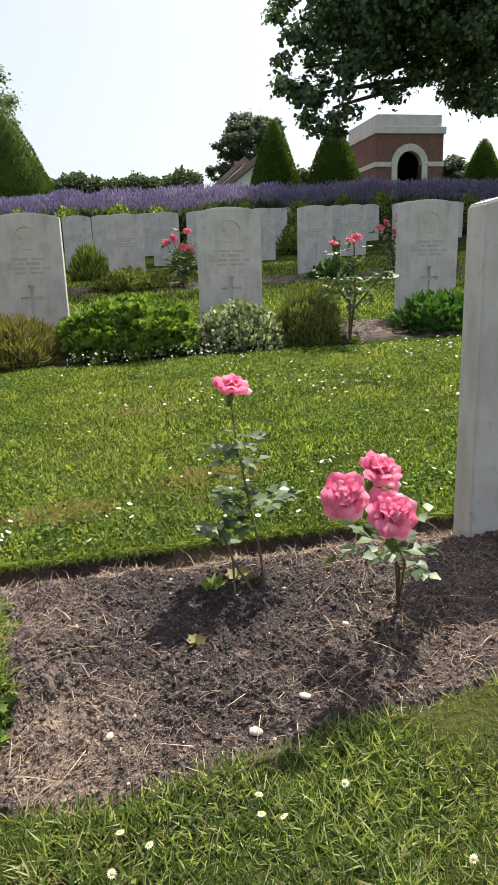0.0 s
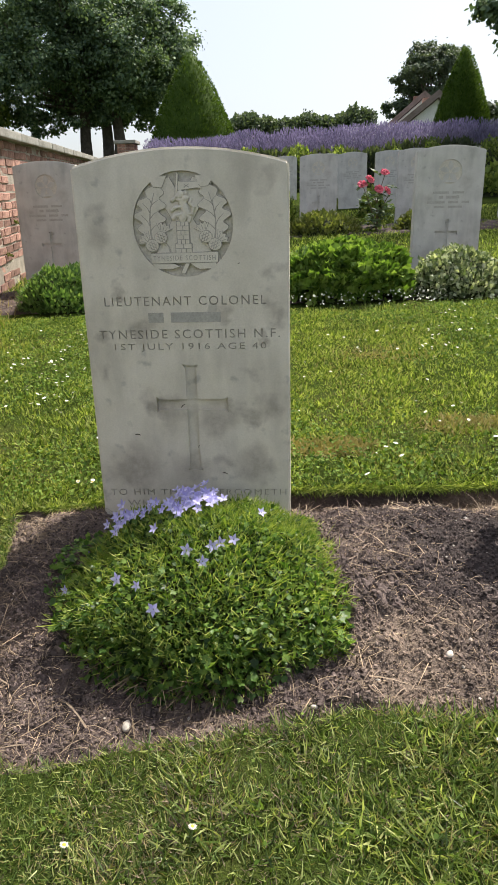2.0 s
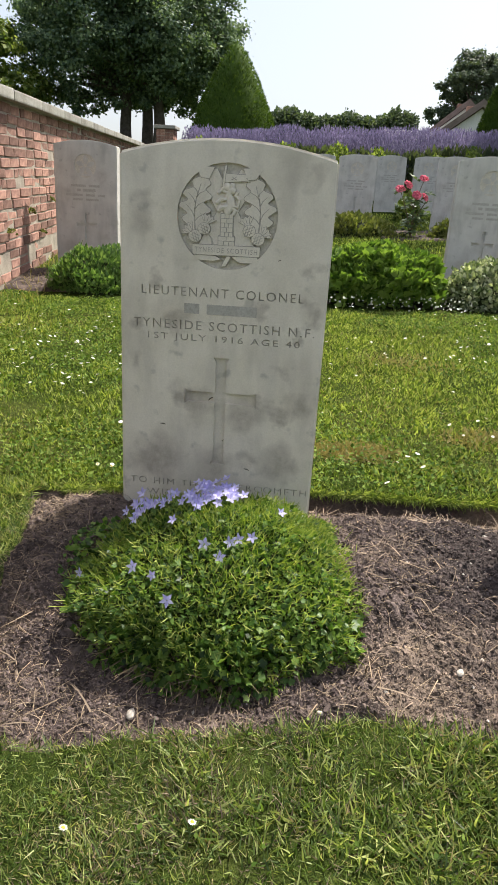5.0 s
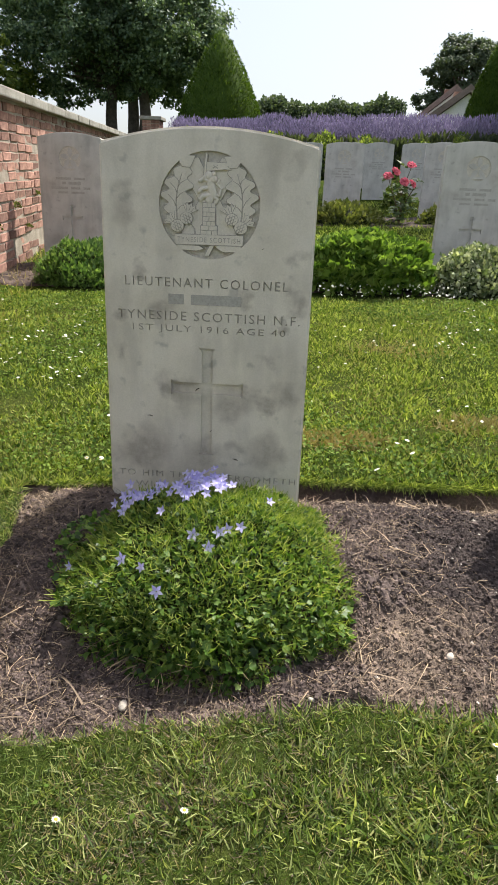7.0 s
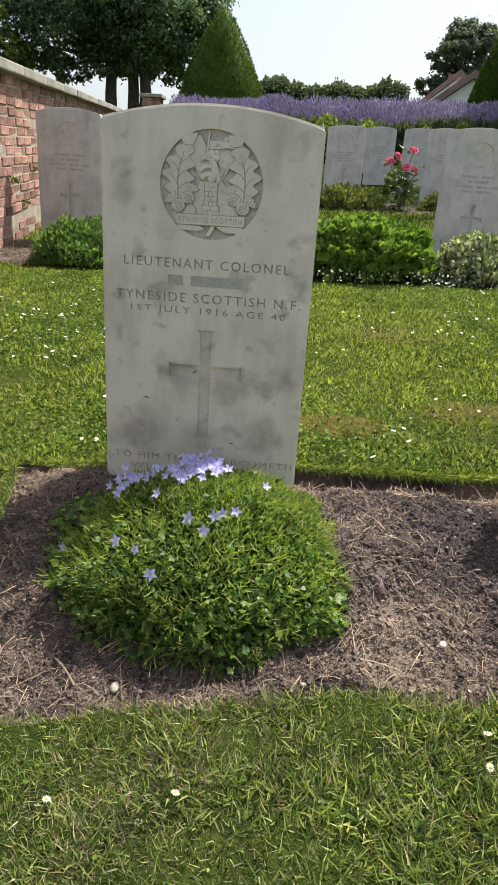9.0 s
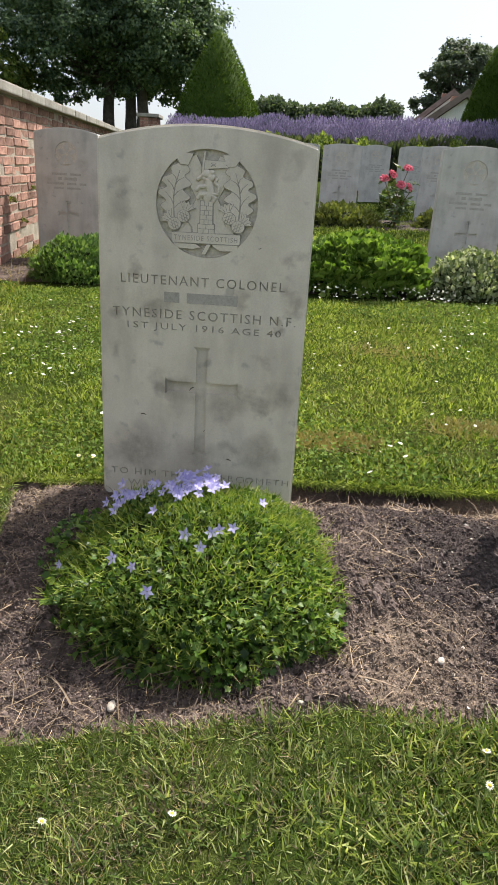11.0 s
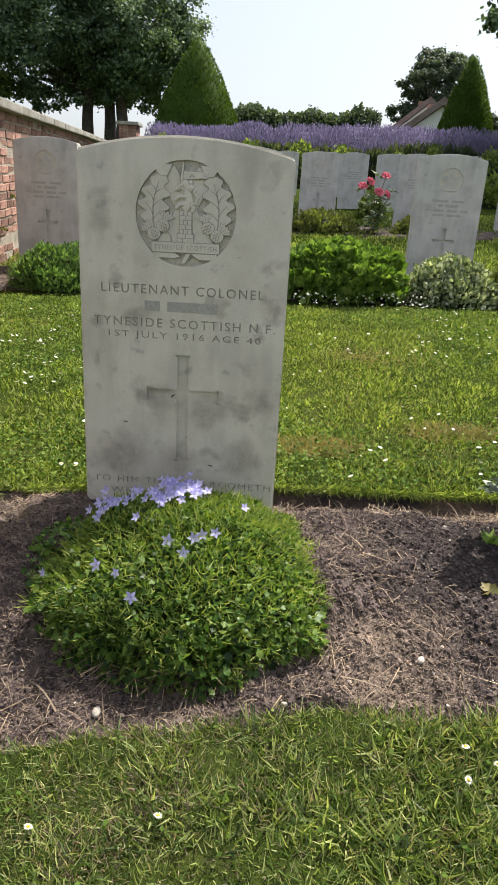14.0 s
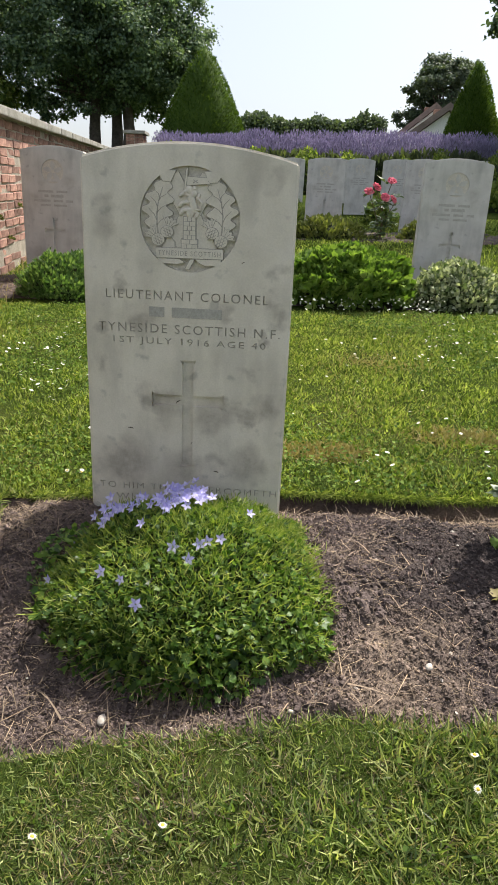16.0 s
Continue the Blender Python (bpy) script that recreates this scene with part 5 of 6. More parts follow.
# solid core of the cushion, the dark between its leaves painted in
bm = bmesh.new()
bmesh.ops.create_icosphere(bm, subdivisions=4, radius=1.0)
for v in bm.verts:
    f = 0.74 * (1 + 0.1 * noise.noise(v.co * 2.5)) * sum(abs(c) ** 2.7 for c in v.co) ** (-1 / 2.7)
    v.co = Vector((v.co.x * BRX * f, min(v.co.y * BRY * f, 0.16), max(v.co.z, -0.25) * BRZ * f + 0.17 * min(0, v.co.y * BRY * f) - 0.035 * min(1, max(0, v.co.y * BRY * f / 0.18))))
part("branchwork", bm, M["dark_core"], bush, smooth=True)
n = 180
a = q.uniform(0, 2 * math.pi, n)
P = np.stack([BRX * 0.9 * np.cos(a), np.minimum(BRY * 0.9 * np.sin(a), 0.17), q.uniform(0.0, 0.06, n)], 1)
D = np.stack([np.cos(a), np.sin(a), q.uniform(-0.3, 0.6, n)], 1) + q.normal(size=(n, 3)) * 0.6
V, F = scatter(P, D, q.uniform(0.015, 0.035, n), SPIKE_V, SPIKE_F, 0.16, 18)
n = 420
a, u = q.uniform(0, 2 * math.pi, n), np.sqrt(q.random(n))
rx_, ry_ = -0.17 + 0.06 * u * np.cos(a), -0.21 + 0.1 * u * np.sin(a)
P = np.stack([rx_ - 0.053, ry_ + 0.2, soil_rough(rx_, ry_) - 0.05 + 0.004 + 0.025 * (1 - u) * q.random(n)], 1)
V2, F2 = scatter(P, q.normal(size=(n, 3)) + np.array([-0.3, 0, 0.5]), q.uniform(0.006, 0.013, n), LOBED_V, LOBED_F, 1.0, 19, np.tile((0, 0, 1.0), (n, 1)))
put("runner", mesh_np("runner", V2, F2), M["bushleaf"], bush, "low leafy runner spreading over the soil")["kind"] = "stuff"
put("trailing_growth", mesh_np("trailing_growth", V, F), M["budtip"], bush, "thin pale trailing stems")["kind"] = "stuff"
n = 420
a = q.uniform(math.pi, 2 * math.pi, n)
P = np.stack([BRX * 0.9 * np.cos(a), BRY * 0.98 * np.sin(a), 0.17 * BRY * np.sin(a) + q.uniform(-0.005, 0.03, n)], 1)
D = np.stack([np.cos(a), np.sin(a), q.uniform(-0.5, 0.1, n)], 1) + q.normal(size=(n, 3)) * 0.5
V, F = scatter(P, D, q.uniform(0.02, 0.06, n), NEEDLE_V, NEEDLE_F, 0.2, 8)
put("straw_litter", mesh_np("straw_litter", V, F), M["straw"], bush, "dry straw-coloured stalks")["kind"] = "stuff"


def star_flower(r):
    V, F = [], []
    for k in range(5):
        a = 2 * math.pi * k / 5
        c, s = math.cos(a), math.sin(a)
        b = len(V)
        for u, w, z in ((0.08, 0.14, 0.0), (0.5, 0.27, 0.1), (1.0, 0.0, 0.28)):
            for sg in (-1, 1):
                V.append(((u * c - sg * w * s) * r, (u * s + sg * w * c) * r, (z + 0.02 * sg * k / 5) * r))
        F += [(b, b + 1, b + 3, b + 2), (b + 2, b + 3, b + 5, b + 4)]
    return mesh_np("flower", V, F)


fl = star_flower(0.0125)
fl.materials.append(M["violet"])
singles = [(-0.023, -0.25, 0.185), (0.031, -0.298, 0.177), (0.071, -0.288, 0.178), (0.084, -0.28, 0.18), (0.102, -0.269, 0.178), (0.058, -0.32, 0.17), (-0.03, -0.363, 0.151),
           (-0.005, -0.394, 0.134), (-0.063, -0.349, 0.154), (-0.155, -0.192, 0.105), (-0.165, -0.295, 0.1), (0.137, -0.182, 0.18)]
pts = [Vector(p) for p in singles]
for i in range(52):
    u = rs.random()
    pts.append(Vector((-0.10 + 0.155 * u + rs.uniform(-0.015, 0.015), -0.215 + 0.08 * u + rs.uniform(-0.035, 0.03), 0.172 + 0.018 * math.sin(u * 3) + rs.uniform(-0.006, 0.018))))
for i in range(20):
    pts.append(Vector((0.035 + rs.gauss(0, 0.022), -0.145 + rs.gauss(0, 0.02), 0.193 + rs.uniform(-0.008, 0.012))))
for i, p in enumerate(pts):
    for _ in range(30):                      # bring each flower out of the leaves
        e = Vector(((p.x - 0.053) / BRX, (p.y + 0.2) / BRY, (p.z - 0.05 - 0.17 * min(0, p.y + 0.2)) / BRZ))
        if p.x < -0.15 or sum(abs(c) ** 2.4 for c in e) > 1.06:
            break
        p += Vector((0.0, -0.0026, 0.0015))
    o = put("flower", fl, None, bush)
    d = (p - Vector((0.053, -0.2, 0.05)))
    dirn = Vector((d.x * 0.8 + rs.uniform(-0.05, 0.05), d.y * 0.8 - 0.10 + rs.uniform(-0.05, 0.05), 0.12))
    o.matrix_basis = Matrix.Translation(d + dirn.normalized() * 0.012) @ dirn.to_track_quat("Z", "Y").to_matrix().to_4x4() @ pose(0, 0, 0, 0, 0, rs.uniform(0, 72)) @ Matrix.Diagonal((*(rs.uniform(0.7, 0.98),) * 3, 1))

# ---------- crumbs, straw and pebbles on the soil ----------
def bed_points(n, seed, x0=-0.42, x1=1.4):
    n = int(n * 1.12)
    r = np.random.default_rng(seed)
    x, y = r.uniform(x0, x1, n), r.uniform(-0.6, 0.14, n)
    k = in_bed(x, y)
    x, y = x[k], y[k]
    return x, y, soil_rough(x, y), r


ICO = bmesh.new()
for p in ((1, 0, -0.1), (0, 1, 0.1), (-1, 0, -0.1), (0, -1, 0.1), (0, 0, 0.9)):
    ICO.verts.new(p)
ICO.verts.ensure_lookup_table()
for k in range(4):
    ICO.faces.new([ICO.verts[i] for i in (k, (k + 1) % 4, 4)])
ICO.verts.index_update()
ICO_V = np.array([tuple(v.co) for v in ICO.verts])
ICO_F = np.array([[v.index for v in f.verts] for f in ICO.faces])
ICO.free()


def lumps(x, y, z, size, seed, squash=0.85):
    r = np.random.default_rng(seed)
    n = len(x)
    S = size[:, None] * np.stack([r.uniform(0.7, 1.3, n), r.uniform(0.7, 1.3, n), r.uniform(0.7, 1.1, n) * squash], 1)
    V = np.stack([x, y, z], 1)[:, None] + ICO_V[None] * S[:, None] * (1 + r.normal(0, 0.2, (n, len(ICO_V), 1)))
    F = ICO_F[None] + (np.arange(n) * len(ICO_V))[:, None, None]
    return V.reshape(-1, 3), F.reshape(-1, 3)


LUMP_V = np.array([(math.cos(a), math.sin(a), -0.15) for a in [2 * math.pi * i / 5 for i in range(5)]] + [(0.55 * math.cos(a), 0.55 * math.sin(a), 0.6) for a in [2 * math.pi * i / 3 + 0.4 for i in range(3)]])
LUMP_F = np.array([(0, 1, 5), (1, 6, 5), (1, 2, 6), (2, 3, 6), (3, 7, 6), (3, 4, 7), (4, 0, 5), (4, 5, 7), (5, 6, 7)])
x, y, z, r = bed_points(40000, 207, -0.4, 1.2)
sz = 0.0015 + 0.0036 * r.random(len(x)) ** 3
n = len(x)
V, F = scatter(np.stack([x, y, z], 1), r.normal(size=(n, 3)) * (1, 1, 0.3), sz, LUMP_V, LUMP_F, 1.0, 208, np.tile((0, 0, 1.0), (n, 1)))
V = V + (r.normal(0, 0.24, (n, len(LUMP_V), 3)) * sz[:, None, None]).reshape(-1, 3)
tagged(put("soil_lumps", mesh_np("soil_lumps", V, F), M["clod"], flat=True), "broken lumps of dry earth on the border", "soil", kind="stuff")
x, y, z, r = bed_points(125000, 201, -0.4, 1.15)
dens = hash_noise(x * 5, y * 5, 61) + r.normal(0, 0.5, len(x)) > -0.6
x, y, z = x[dens], y[dens], z[dens]
sz = 0.0011 + 0.0018 * r.random(len(x)) ** 3
V, F = lumps(x, y, z + sz * 0.2, sz, 202)
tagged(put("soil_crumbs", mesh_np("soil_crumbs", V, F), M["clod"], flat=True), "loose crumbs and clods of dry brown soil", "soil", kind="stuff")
x, y, z, r = bed_points(1100, 203)
sz = 0.001 + 0.003 * r.random(len(x)) ** 4
V, F = lumps(x, y, z + sz * 0.3, sz, 204)
tagged(put("small_pebbles", mesh_np("small_pebbles", V, F), M["pebble"], flat=True), "tiny pale pebbles lying in the soil", "pebbles", kind="stuff")
# curled rootlets and stalks
ROOT_V = np.array([(0.16 * math.sin(1.9 * u) + sg * 0.022 * (1.1 - u), u, 0.1 * math.sin(3.1 * u)) for u in (0, 0.25, 0.5, 0.75, 1.0) for sg in (-1, 1)])
ROOT_F = np.array([t for i in range(0, 8, 2) for t in ((i, i + 1, i + 3), (i, i + 3, i + 2))])
x, y, z, r = bed_points(9000, 217)
k = (hash_noise(x * 6, y * 6, 63) + r.normal(0, 0.6, len(x)) > -0.25) & (np.hypot(x - 0.6, y + 0.16) > 0.24 * r.random(len(x)) ** 0.3)
x, y, z = x[k], y[k], z[k]
n = len(x)
V, F = scatter(np.stack([x, y, z + 0.003], 1), np.stack([r.normal(size=n), r.normal(size=n), r.normal(0, 0.2, n)], 1), r.uniform(0.012, 0.04, n) * (1 + 0.9 * (r.random(n) > 0.96)), ROOT_V, ROOT_F, 1.0, 218, np.tile((0, 0, 1.0), (n, 1)))
tagged(put("rootlets", mesh_np("rootlets", V, F), M["root"]), "curled dry rootlets and stalks on the soil", "straw", kind="stuff")
x, y, z, r = bed_points(22000, 205)
k = np.hypot(x - 0.6, y + 0.16) > 0.24 * r.random(len(x)) ** 0.3
x, y, z = x[k], y[k], z[k]
n = len(x)
dirs = np.stack([r.normal(size=n), r.normal(size=n), r.normal(0, 0.22, n)], 1)
V, F = scatter(np.stack([x, y, z + 0.003], 1), dirs, r.uniform(0.006, 0.026, n) * (1 + 1.8 * (r.random(n) > 0.95)), NEEDLE_V, NEEDLE_F, 0.13, 206, np.tile((0, 0, 1.0), (n, 1)))
tagged(put("straw_bits", mesh_np("straw_bits", V, F), M["straw"]), "dry straw and roots scattered on the soil", "straw", kind="stuff")
for nm, n, sd, lim in (("straw_edge", 26000, 215, 0.03), ("straw_side", 14000, 216, -0.24)):
    x, y, z, r = bed_points(n, sd)
    k = ((y > lim) & (x > 0.45)) if nm == "straw_edge" else (x < lim)
    x, y, z = x[k], y[k], z[k]
    n = len(x)
    V, F = scatter(np.stack([x, y, z + 0.004], 1), np.stack([r.normal(0, 1, n), r.normal(0, 0.5, n), r.normal(0, 0.25, n)], 1), r.uniform(0.01, 0.045, n), NEEDLE_V, NEEDLE_F, 0.12, sd, np.tile((0, 0, 1.0), (n, 1)))
    tagged(put(nm, mesh_np(nm, V, F), M["straw"]), "dry pale straw gathered along the edge of the soil", "straw", kind="stuff")
for px_, py_, s in ((-0.037, -0.485, 0.009), (0.225, -0.475, 0.006), (0.421, -0.396, 0.007), (0.688, -0.411, 0.009), (0.614, -0.435, 0.01), (0.794, -0.263, 0.006), (0.822, -0.39, 0.007)):
    bm = bmesh.new()
    bmesh.ops.create_icosphere(bm, subdivisions=2, radius=s * 0.85)
    for v in bm.verts:
        v.co *= 1 + 0.4 * noise.noise(v.co * 90 + Vector((px_ * 70, 0, 0)))
        v.co = Vector((v.co.x * 1.25, v.co.y * 0.85, v.co.z * 0.55))
    o = part("pebble", bm, M["pebble"], smooth=True)
    o.location = (px_, py_, float(soil_rough(np.array(px_), np.array(py_))) + s * 0.25)
    o.rotation_euler = (0.2, 0.1, px_ * 40)
    tagged(o, "small pale stone lying on the soil", "stone", "pale stones on the soil")
for cx, cy, s in ((0.315, -0.262, 0.017), (0.338, -0.285, 0.02), (0.352, -0.262, 0.014), (0.33, -0.24, 0.012), (0.358, -0.3, 0.012), (0.31, -0.29, 0.011), (0.372, -0.28, 0.011), (0.345, -0.235, 0.009), (0.3, -0.31, 0.009),
                  (0.375, -0.315, 0.008), (-0.17, -0.36, 0.016), (-0.15, -0.385, 0.012), (-0.19, -0.345, 0.01), (0.62, -0.3, 0.012), (0.52, -0.06, 0.011), (0.7, 0.02, 0.012), (0.45, 0.0, 0.01)):
    bm = bmesh.new()
    bmesh.ops.create_icosphere(bm, subdivisions=3, radius=s)
    for v in bm.verts:
        u = v.co / s
        v.co *= 0.85 + 0.4 * noise.noise(u * 1.3 + Vector((cx * 50, 0, 0))) + 0.3 * noise.noise(u * 3.1 + Vector((0, cy * 50, 0))) + 0.18 * noise.noise(u * 7.5)
        v.co.z *= 0.75
    o = part("clod", bm, M["clod"])
    o.location = (cx, cy, float(soil_z(np.array(cx), np.array(cy))) + s * 0.4)
    o.rotation_euler = (0, 0, cx * 90)
    tagged(o, "rough grey-brown clod of earth on the soil", "clod", "clods on the soil")
# weed sprig and yellow fallen leaf
wd = thing("weed", (0.6, -0.1, float(soil_z(np.array(0.6), np.array(-0.1)))), "small pale green weed in the soil", "weed")
P = np.zeros((9, 3))
V, F = scatter(P, np.stack([np.cos(np.arange(9) * 0.7), np.sin(np.arange(9) * 0.7), np.full(9, 0.9)], 1), np.full(9, 0.035), LEAF_V, LEAF_F, 0.9, 4)
put("leaves", mesh_np("leaves", V, F), M["geranium"], wd)
for lx_, ly_, sz_, mt in ((0.552, -0.256, 0.03, "ochre"), (0.645, -0.085, 0.045, "ochre"), (0.66, -0.1, 0.04, "ochre")):
    V, F = scatter(np.zeros((3, 3)), np.array([(1, 0.2, 0.25), (-0.5, 0.9, 0.3), (-0.4, -0.8, 0.2)]), np.full(3, sz_ * 0.7), LOBED_V, LOBED_F, 0.9, 3, np.tile((0, 0, 1.0), (3, 1)))
    o = put("fallen_leaf", mesh_np("fallen_leaf", V, F), M[mt], at=(lx_, ly_, float(soil_rough(np.array(lx_), np.array(ly_))) + 0.004))
    tagged(o, "withered ochre leaf lying on the soil", "leaf", "fallen leaves")

# ---------- grass ----------
BLADE_V = np.array([(-0.04, 0, 0), (0.04, 0, 0), (0.034, 0.45, 0.05), (-0.034, 0.45, 0.05), (0.0, 1.0, 0.28)], dtype=float)
BLADE_F = np.array([(0, 1, 2), (0, 2, 3), (3, 2, 4)])


def grass(name, n, x0, x1, y0, y1, l0, l1, lean, seed, mat, label, wide=1.0, patch=None, tri=False, push=0.0):
    r = np.random.default_rng(seed)
    x, y = r.uniform(x0, x1, n), r.uniform(y0, y1, n)
    k = ~((x > bed_left(y) - 0.006) & (x < BED_X1) & (y > bed_front(x) - 0.006) & (y < bed_back(x) + 0.004))
    if patch is not None:
        k &= hash_noise(x * patch[0], y * patch[0], patch[1]) + r.normal(0, 0.35, n) > patch[2]
    x, y = x[k], y[k]
    n = len(x)
    tuft = 0.75 + 0.35 * hash_noise(x * 14, y * 14, 71)
    P = np.stack([x, y, lawn_z(x, y) - 0.004], 1)
    D = np.stack([r.normal(0, lean, n), r.normal(-push, lean, n), np.ones(n)], 1)
    V, F = scatter(P, D, r.uniform(l0, l1, n) * tuft, NEEDLE_V if tri else BLADE_V, NEEDLE_F if tri else BLADE_F, wide, seed)
    o = put(name, mesh_np(name, V, F), mat)
    return tagged(o, label, "grass", kind="stuff")


PATCHES = ((0.29, 0.40, 0.12, 0.06, 1700), (0.68, 0.53, 0.15, 0.07, 1100), (-0.42, 1.85, 0.2, 0.12, 1100), (0.55, 1.25, 0.25, 0.14, 600))
grass("grass_front", 185000, -0.8, 1.35, -0.9, 0.12, 0.013, 0.04, 1.15, 301, M["blade"], "short green lawn grass in front of the grave", 1.02)
grass("dry_grass_front", 52000, -0.8, 1.35, -0.9, 0.12, 0.012, 0.036, 1.6, 302, M["dryblade"], "dry yellow grass blades in the front lawn", 0.8, patch=(5, 72, -0.2))
grass("brown_thatch", 90000, -0.8, 1.35, -0.9, -0.3, 0.012, 0.032, 1.7, 308, M["root"], "brown moss and dead thatch showing through the front lawn", 0.7, patch=(7, 76, 0.1))
grass("grass_lawn", 270000, -1.7, 2.9, 0.1, 2.1, 0.016, 0.034, 0.9, 303, M["lawnblade"], "mown lawn between the rows of graves", 1.6, tri=True)
grass("dry_grass_lawn", 95000, -1.7, 2.9, 0.1, 2.1, 0.014, 0.03, 0.9, 304, M["dryblade"], "yellowed patches in the mown lawn", 0.9, tri=True, patch=(2.0, 73, 0.05))
for px_, py_, rx_, ry_, n_ in PATCHES:
    r = np.random.default_rng(int(n_))
    a, u = r.uniform(0, 2 * math.pi, n_), r.random(n_) ** 0.6 * r.uniform(0.5, 1.25, n_)
    x, y = px_ + rx_ * u * np.cos(a), py_ + ry_ * u * np.sin(a)
    V, F = scatter(np.stack([x, y, lawn_z(x, y) + 0.001], 1), r.normal(size=(n_, 3)) * (1, 1, 0.4) + np.array([0, 0, 0.9]), r.uniform(0.012, 0.03, n_), NEEDLE_V, NEEDLE_F, 1.0, int(n_) + 1)
    tagged(put("worn_patch", mesh_np("worn_patch", V, F), M["dryblade"]), "yellowed worn patch in the mown lawn", "grass", kind="stuff")
grass("grass_edge", 26000, -1.0, 1.9, 0.06, 0.21, 0.016, 0.036, 1.0, 305, M["lawnblade"], "longer grass along the cut lawn edge", 1.0, push=0.35)
grass("grass_far", 100000, -2.2, 6.0, 2.8, 8.0, 0.03, 0.06, 0.7, 306, M["lawnblade"], "mown lawn between the further rows", 1.1, tri=True)
n = 12000
x = rng.uniform(-0.35, 1.4, n)
y = bed_back(x) + rng.uniform(0.0, 0.022, n)
k = x > bed_left(y)
x, y = x[k], y[k]
n = len(x)
V, F = scatter(np.stack([x, y, lawn_z(x, y) + 0.002], 1), np.stack([rng.normal(0, 0.5, n), rng.normal(-0.9, 0.35, n), rng.normal(0.0, 0.4, n)], 1), rng.uniform(0.012, 0.027, n), BLADE_V, BLADE_F, 1.0, 95)
tagged(put("edge_fringe", mesh_np("edge_fringe", V, F), M["lawnblade"]), "grass hanging over the cut edge of the lawn", "grass", kind="stuff")
n = 2000
x, y = rng.uniform(-1.6, 2.8, n), rng.uniform(0.18, 2.1, n)
k = (hash_noise(x * 2.2, y * 2.2, 81) + rng.normal(0, 0.4, n) > 0.1) & ~in_bed(x, y)
x, y = x[k], y[k]
DAISY_V = np.array([(0, 0, 0.1)] + [(math.cos(a), math.sin(a), 0.0) for a in [2 * math.pi * i / 7 for i in range(7)]])
DAISY_F = np.array([(0, 1 + i, 1 + (i + 1) % 7) for i in range(7)])
V, F = scatter(np.stack([x, y, lawn_z(x, y) + 0.026], 1), np.tile((0, 1.0, 0), (len(x), 1)) + rng.normal(0, 0.2, (len(x), 3)), rng.uniform(0.003, 0.0075, len(x)), DAISY_V[:, [0, 1, 2]], DAISY_F, 1.0, 82, np.tile((0, -0.3, 1.0), (len(x), 1)))
tagged(put("daisies", mesh_np("daisies", V, F), M["white"]), "tiny white daisies and clover in the lawn", "daisies", kind="stuff")
pet = []
for k in range(14):
    a = 2 * math.pi * k / 14
    pet.append((math.cos(a), math.sin(a), 0.12))
PV, PF = scatter(np.zeros((14, 3)), np.array(pet), np.full(14, 0.0056), LEAF_V, LEAF_F, 0.6, 5, np.tile((0, 0, 1.0), (14, 1)))
PM = mesh_np("petals", PV, PF)
PM.materials.append(M["white"])
bm = bmesh.new()
bmesh.ops.create_icosphere(bm, subdivisions=2, radius=0.0024)
EYE = bpy.data.meshes.new("eye_disc")
bm.to_mesh(EYE)
bm.free()
EYE.materials.append(M["yolk"])
for x, y in ((-0.054, -0.689), (0.086, -0.673), (0.439, -0.575), (0.47, -0.6), (0.592, -0.596), (0.615, -0.606), (0.691, -0.583), (0.431, -0.622), (0.782, -0.705), (0.594, -0.57), (-0.3, 0.17), (-0.265, 0.165)):
    dz = thing("daisy", (x, y, float(lawn_z(x, y)) + 0.03), "white daisy with yellow eye in the grass", "daisy", "daisies in the grass")
    dz.rotation_euler = (rs.uniform(-0.5, 0.3), rs.uniform(-0.5, 0.5), rs.uniform(0, 6))
    put("petals", PM, None, dz)
    put("eye", EYE, None, dz, "yellow flower centre")
    put("stalk", tubes("stalk", [([(0, 0, -0.035), (0, 0, 0)], [0.0012, 0.001])], 5), M["green_stem"], dz)

for nm, n, x0, x1, y0, y1, s0, s1, thr, sd in (("clover", 90000, -1.7, 2.9, 0.12, 2.1, 0.006, 0.012, 0.05, 311), ("clover", 500, -0.8, 1.35, -0.9, -0.35, 0.005, 0.009, 0.25, 312)):
    r = np.random.default_rng(sd)
    x, y = r.uniform(x0, x1, n), r.uniform(y0, y1, n)
    k = (hash_noise(x * 3.3, y * 3.3, 75) + r.normal(0, 0.25, n) > thr) & ~((x > bed_left(y) - 0.006) & (x < BED_X1) & (y > bed_front(x) - 0.006) & (y < bed_back(x) + 0.004))
    x, y = x[k], y[k]
    n = len(x)
    D = np.stack([r.normal(0, 1, n), r.normal(0, 1, n), r.normal(0.2, 0.7, n)], 1)
    V, F = scatter(np.stack([x, y, lawn_z(x, y) + r.uniform(0.008, 0.024, n)], 1), D, r.uniform(s0, s1, n), TLEAF_V, TLEAF_F, 1.3, sd, np.tile((0, 0, 1.0), (n, 1)))
    tagged(put(nm, mesh_np(nm, V, F), M["clover"]), "small clover leaves in patches through the lawn", "clover", kind="stuff")

# ---------- bricks and coping of the wall, small plants on it ----------
def brick_mesh(l, seed):
    bm = bmesh.new()
    box_bm(bm, -l / 2, l / 2, -0.006, 0.05, -0.0225, 0.0225, 0.0035, 1)
    for v in bm.verts:
        v.co += Vector((noise.noise(v.co * 30 + Vector((seed, 0, 0))), noise.noise(v.co * 30 + Vector((0, seed, 0))), noise.noise(v.co * 30 + Vector((0, 0, seed))))) * 0.0035
    me = bpy.data.meshes.new("brick")
    bm.to_mesh(me)
    bm.free()
    me.materials.append(M["brick"])
    return me


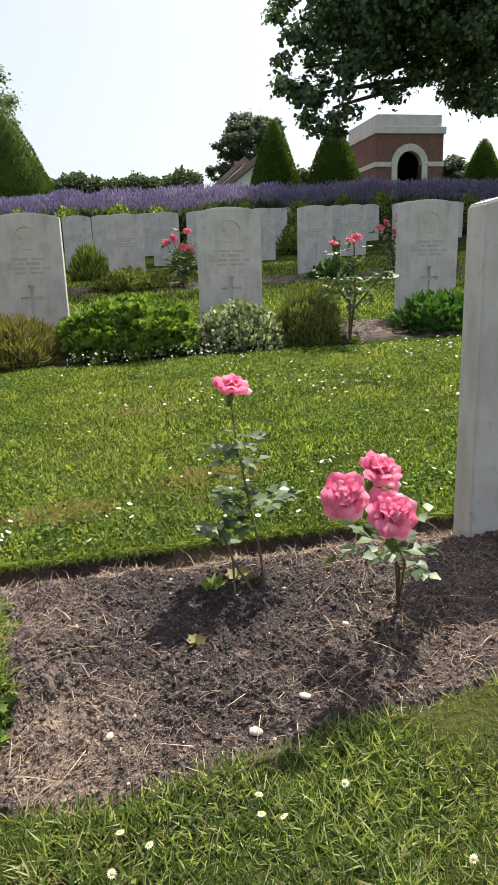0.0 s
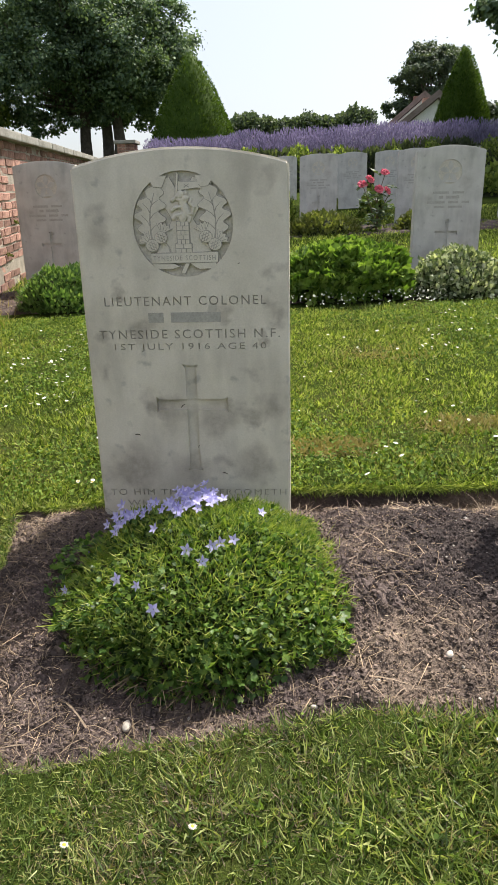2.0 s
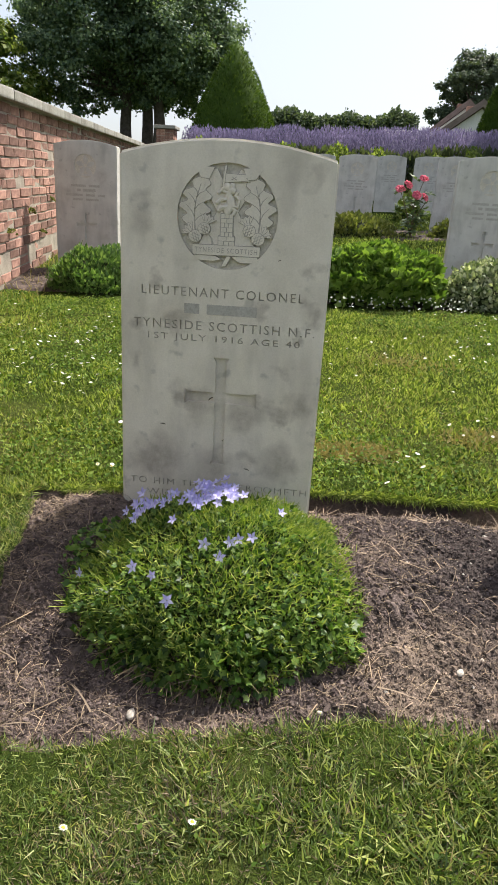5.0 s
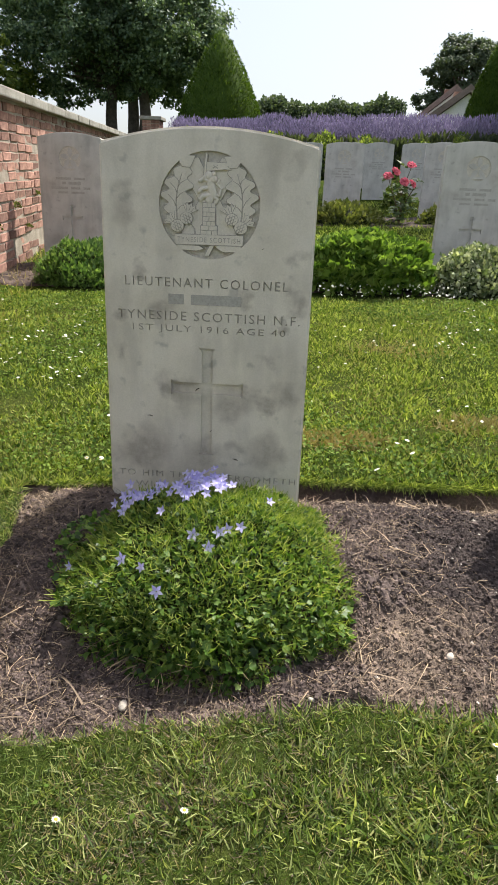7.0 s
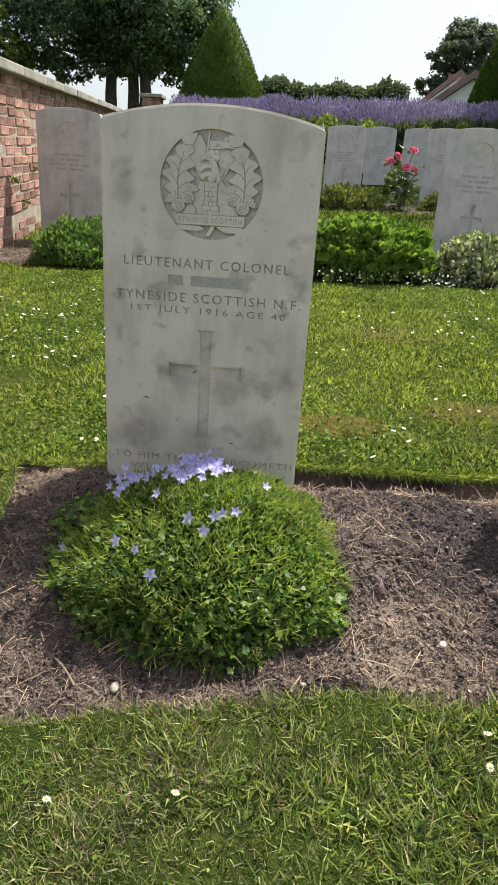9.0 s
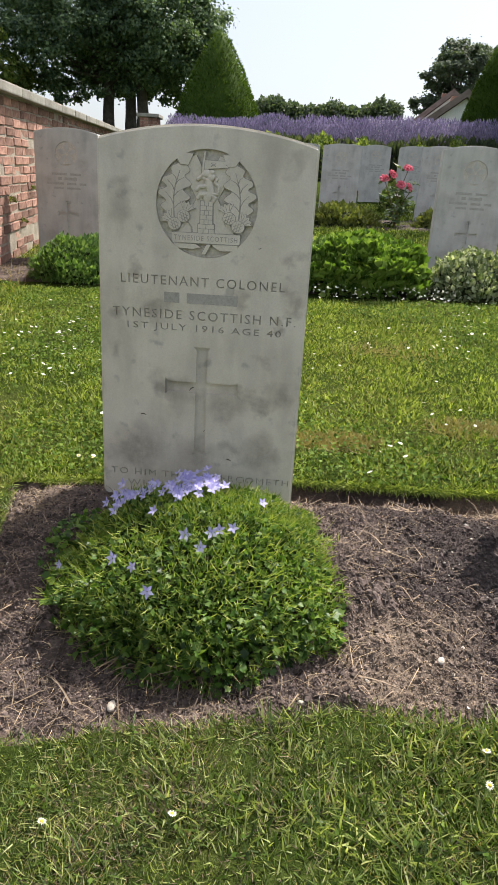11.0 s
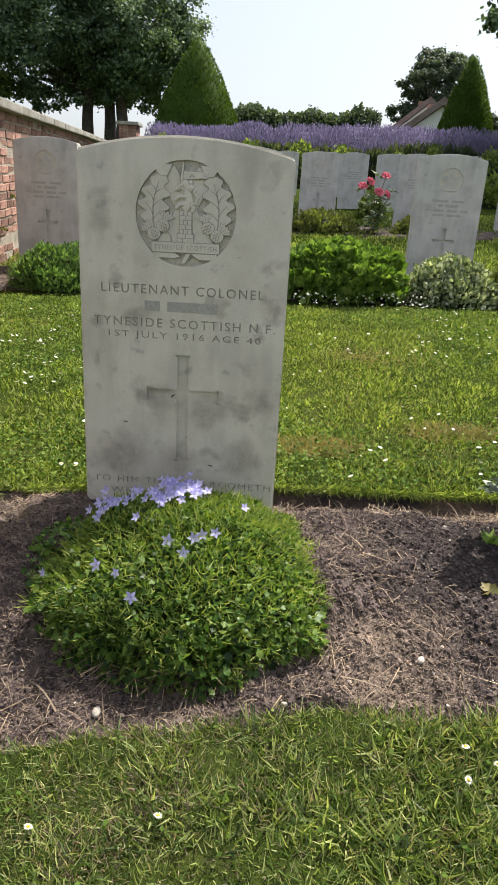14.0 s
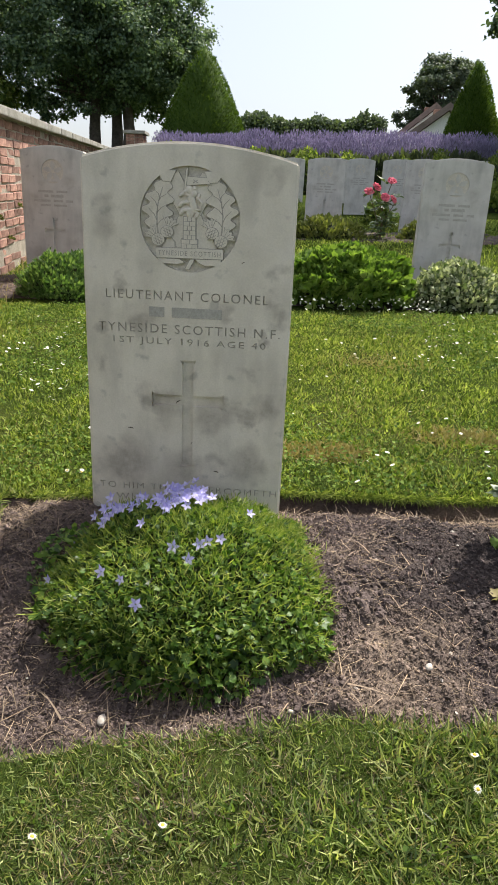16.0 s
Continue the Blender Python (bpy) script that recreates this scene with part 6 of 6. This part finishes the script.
BR = [brick_mesh(0.17, i) for i in range(5)] + [brick_mesh(0.08, 7), brick_mesh(0.08, 8)]
xax, zax = Vector((WD.x, WD.y, 0.047)).normalized(), Vector((0, 0, 1))
out = Vector((WD.y, -WD.x, 0))
zax = xax.cross(-out).normalized()
if zax.z < 0:
    zax = -zax
base_m = Matrix((xax, -out, zax)).transposed().to_4x4()
restV, restF = [], []
for c in range(17):
    s = 3.4 + (0.11 if c % 2 else 0.0)
    i = 0
    while s < WLEN:
        half = rs.random() < 0.18
        l = 0.08 if half else 0.17
        zc = 0.032 + c * 0.0525
        skip = (c < 3 and rs.random() < 0.35) or rs.random() < 0.02
        if not skip:
            m = Matrix.Translation(wall_pt(s + l / 2, -0.014 + rs.uniform(-0.0035, 0.0035), wall_z(s + l / 2) + zc + rs.uniform(-0.003, 0.003))) @ base_m @ pose(0, 0, 0, rs.uniform(-2, 2), rs.uniform(-1.2, 1.2), 0)
            me = rs.choice(BR[5:] if half else BR[:5])
            if s < 6.35:
                o = put("brick", me, None, wall)
                o.matrix_basis = m
            else:
                b = len(restV)
                restV += [tuple(m @ v.co) for v in me.vertices]
                restF += [tuple(b + k for k in p.vertices) for p in me.polygons if len(p.vertices) == 4]
        s += l + 0.01
me = bpy.data.meshes.new("far_brickwork")
me.from_pydata(restV, [], restF)
tagged(put("far_brickwork", me, M["brick"], wall), "brick courses further along the wall", kind="stuff")
s = 0.0
while s < WLEN:
    l = 0.62
    bm = bmesh.new()
    box_bm(bm, -l / 2 + 0.004, l / 2 - 0.004, -0.05, WTH + 0.05, 0.0, 0.055, 0.008)
    for v in bm.verts:
        v.co += Vector((0, noise.noise(v.co * 9 + Vector((s, 0, 0))), noise.noise(v.co * 9 + Vector((0, s, 0))))) * 0.006
    o = part("coping_stone", bm, M["coping"], wall)
    o.matrix_basis = Matrix.Translation(wall_pt(s + l / 2, 0.0, wall_z(s + l / 2) + WH)) @ base_m
    s += l
for i, (s, z, r) in enumerate(((4.75, 0.33, 0.05), (5.3, 0.38, 0.035), (4.3, 0.25, 0.04), (5.0, 0.2, 0.03))):
    p = wall_pt(s, 0.0, wall_z(s) + z)
    t = thing("wall_weed", tuple(p), "small green weed growing from the brick joints", "weed", "weeds on the wall")
    put("leaves", shrub_mesh("leaves", 60, (r * 0.6, r * 0.6, r * 0.6), 0.016, 130 + i, wide=1.2), M["thyme"], t)
n = 800
s, o_ = rng.uniform(3.0, 9.0, n), 0.02 + 0.22 * rng.random(n) ** 2
P = np.array([tuple(wall_pt(a, b, 0)) for a, b in zip(s, o_)])
P[:, 2] = lawn_z(P[:, 0], P[:, 1])
V, F = scatter(P, rng.normal(0, 0.6, (n, 3)) + np.array([0, 0, 1.0]), rng.uniform(0.03, 0.07, n), BLADE_V, BLADE_F, 1.0, 84)
tagged(put("wall_foot_grass", mesh_np("wall_foot_grass", V, F), M["dryblade"]), "dry grass along the foot of the brick wall", "grass", kind="stuff")
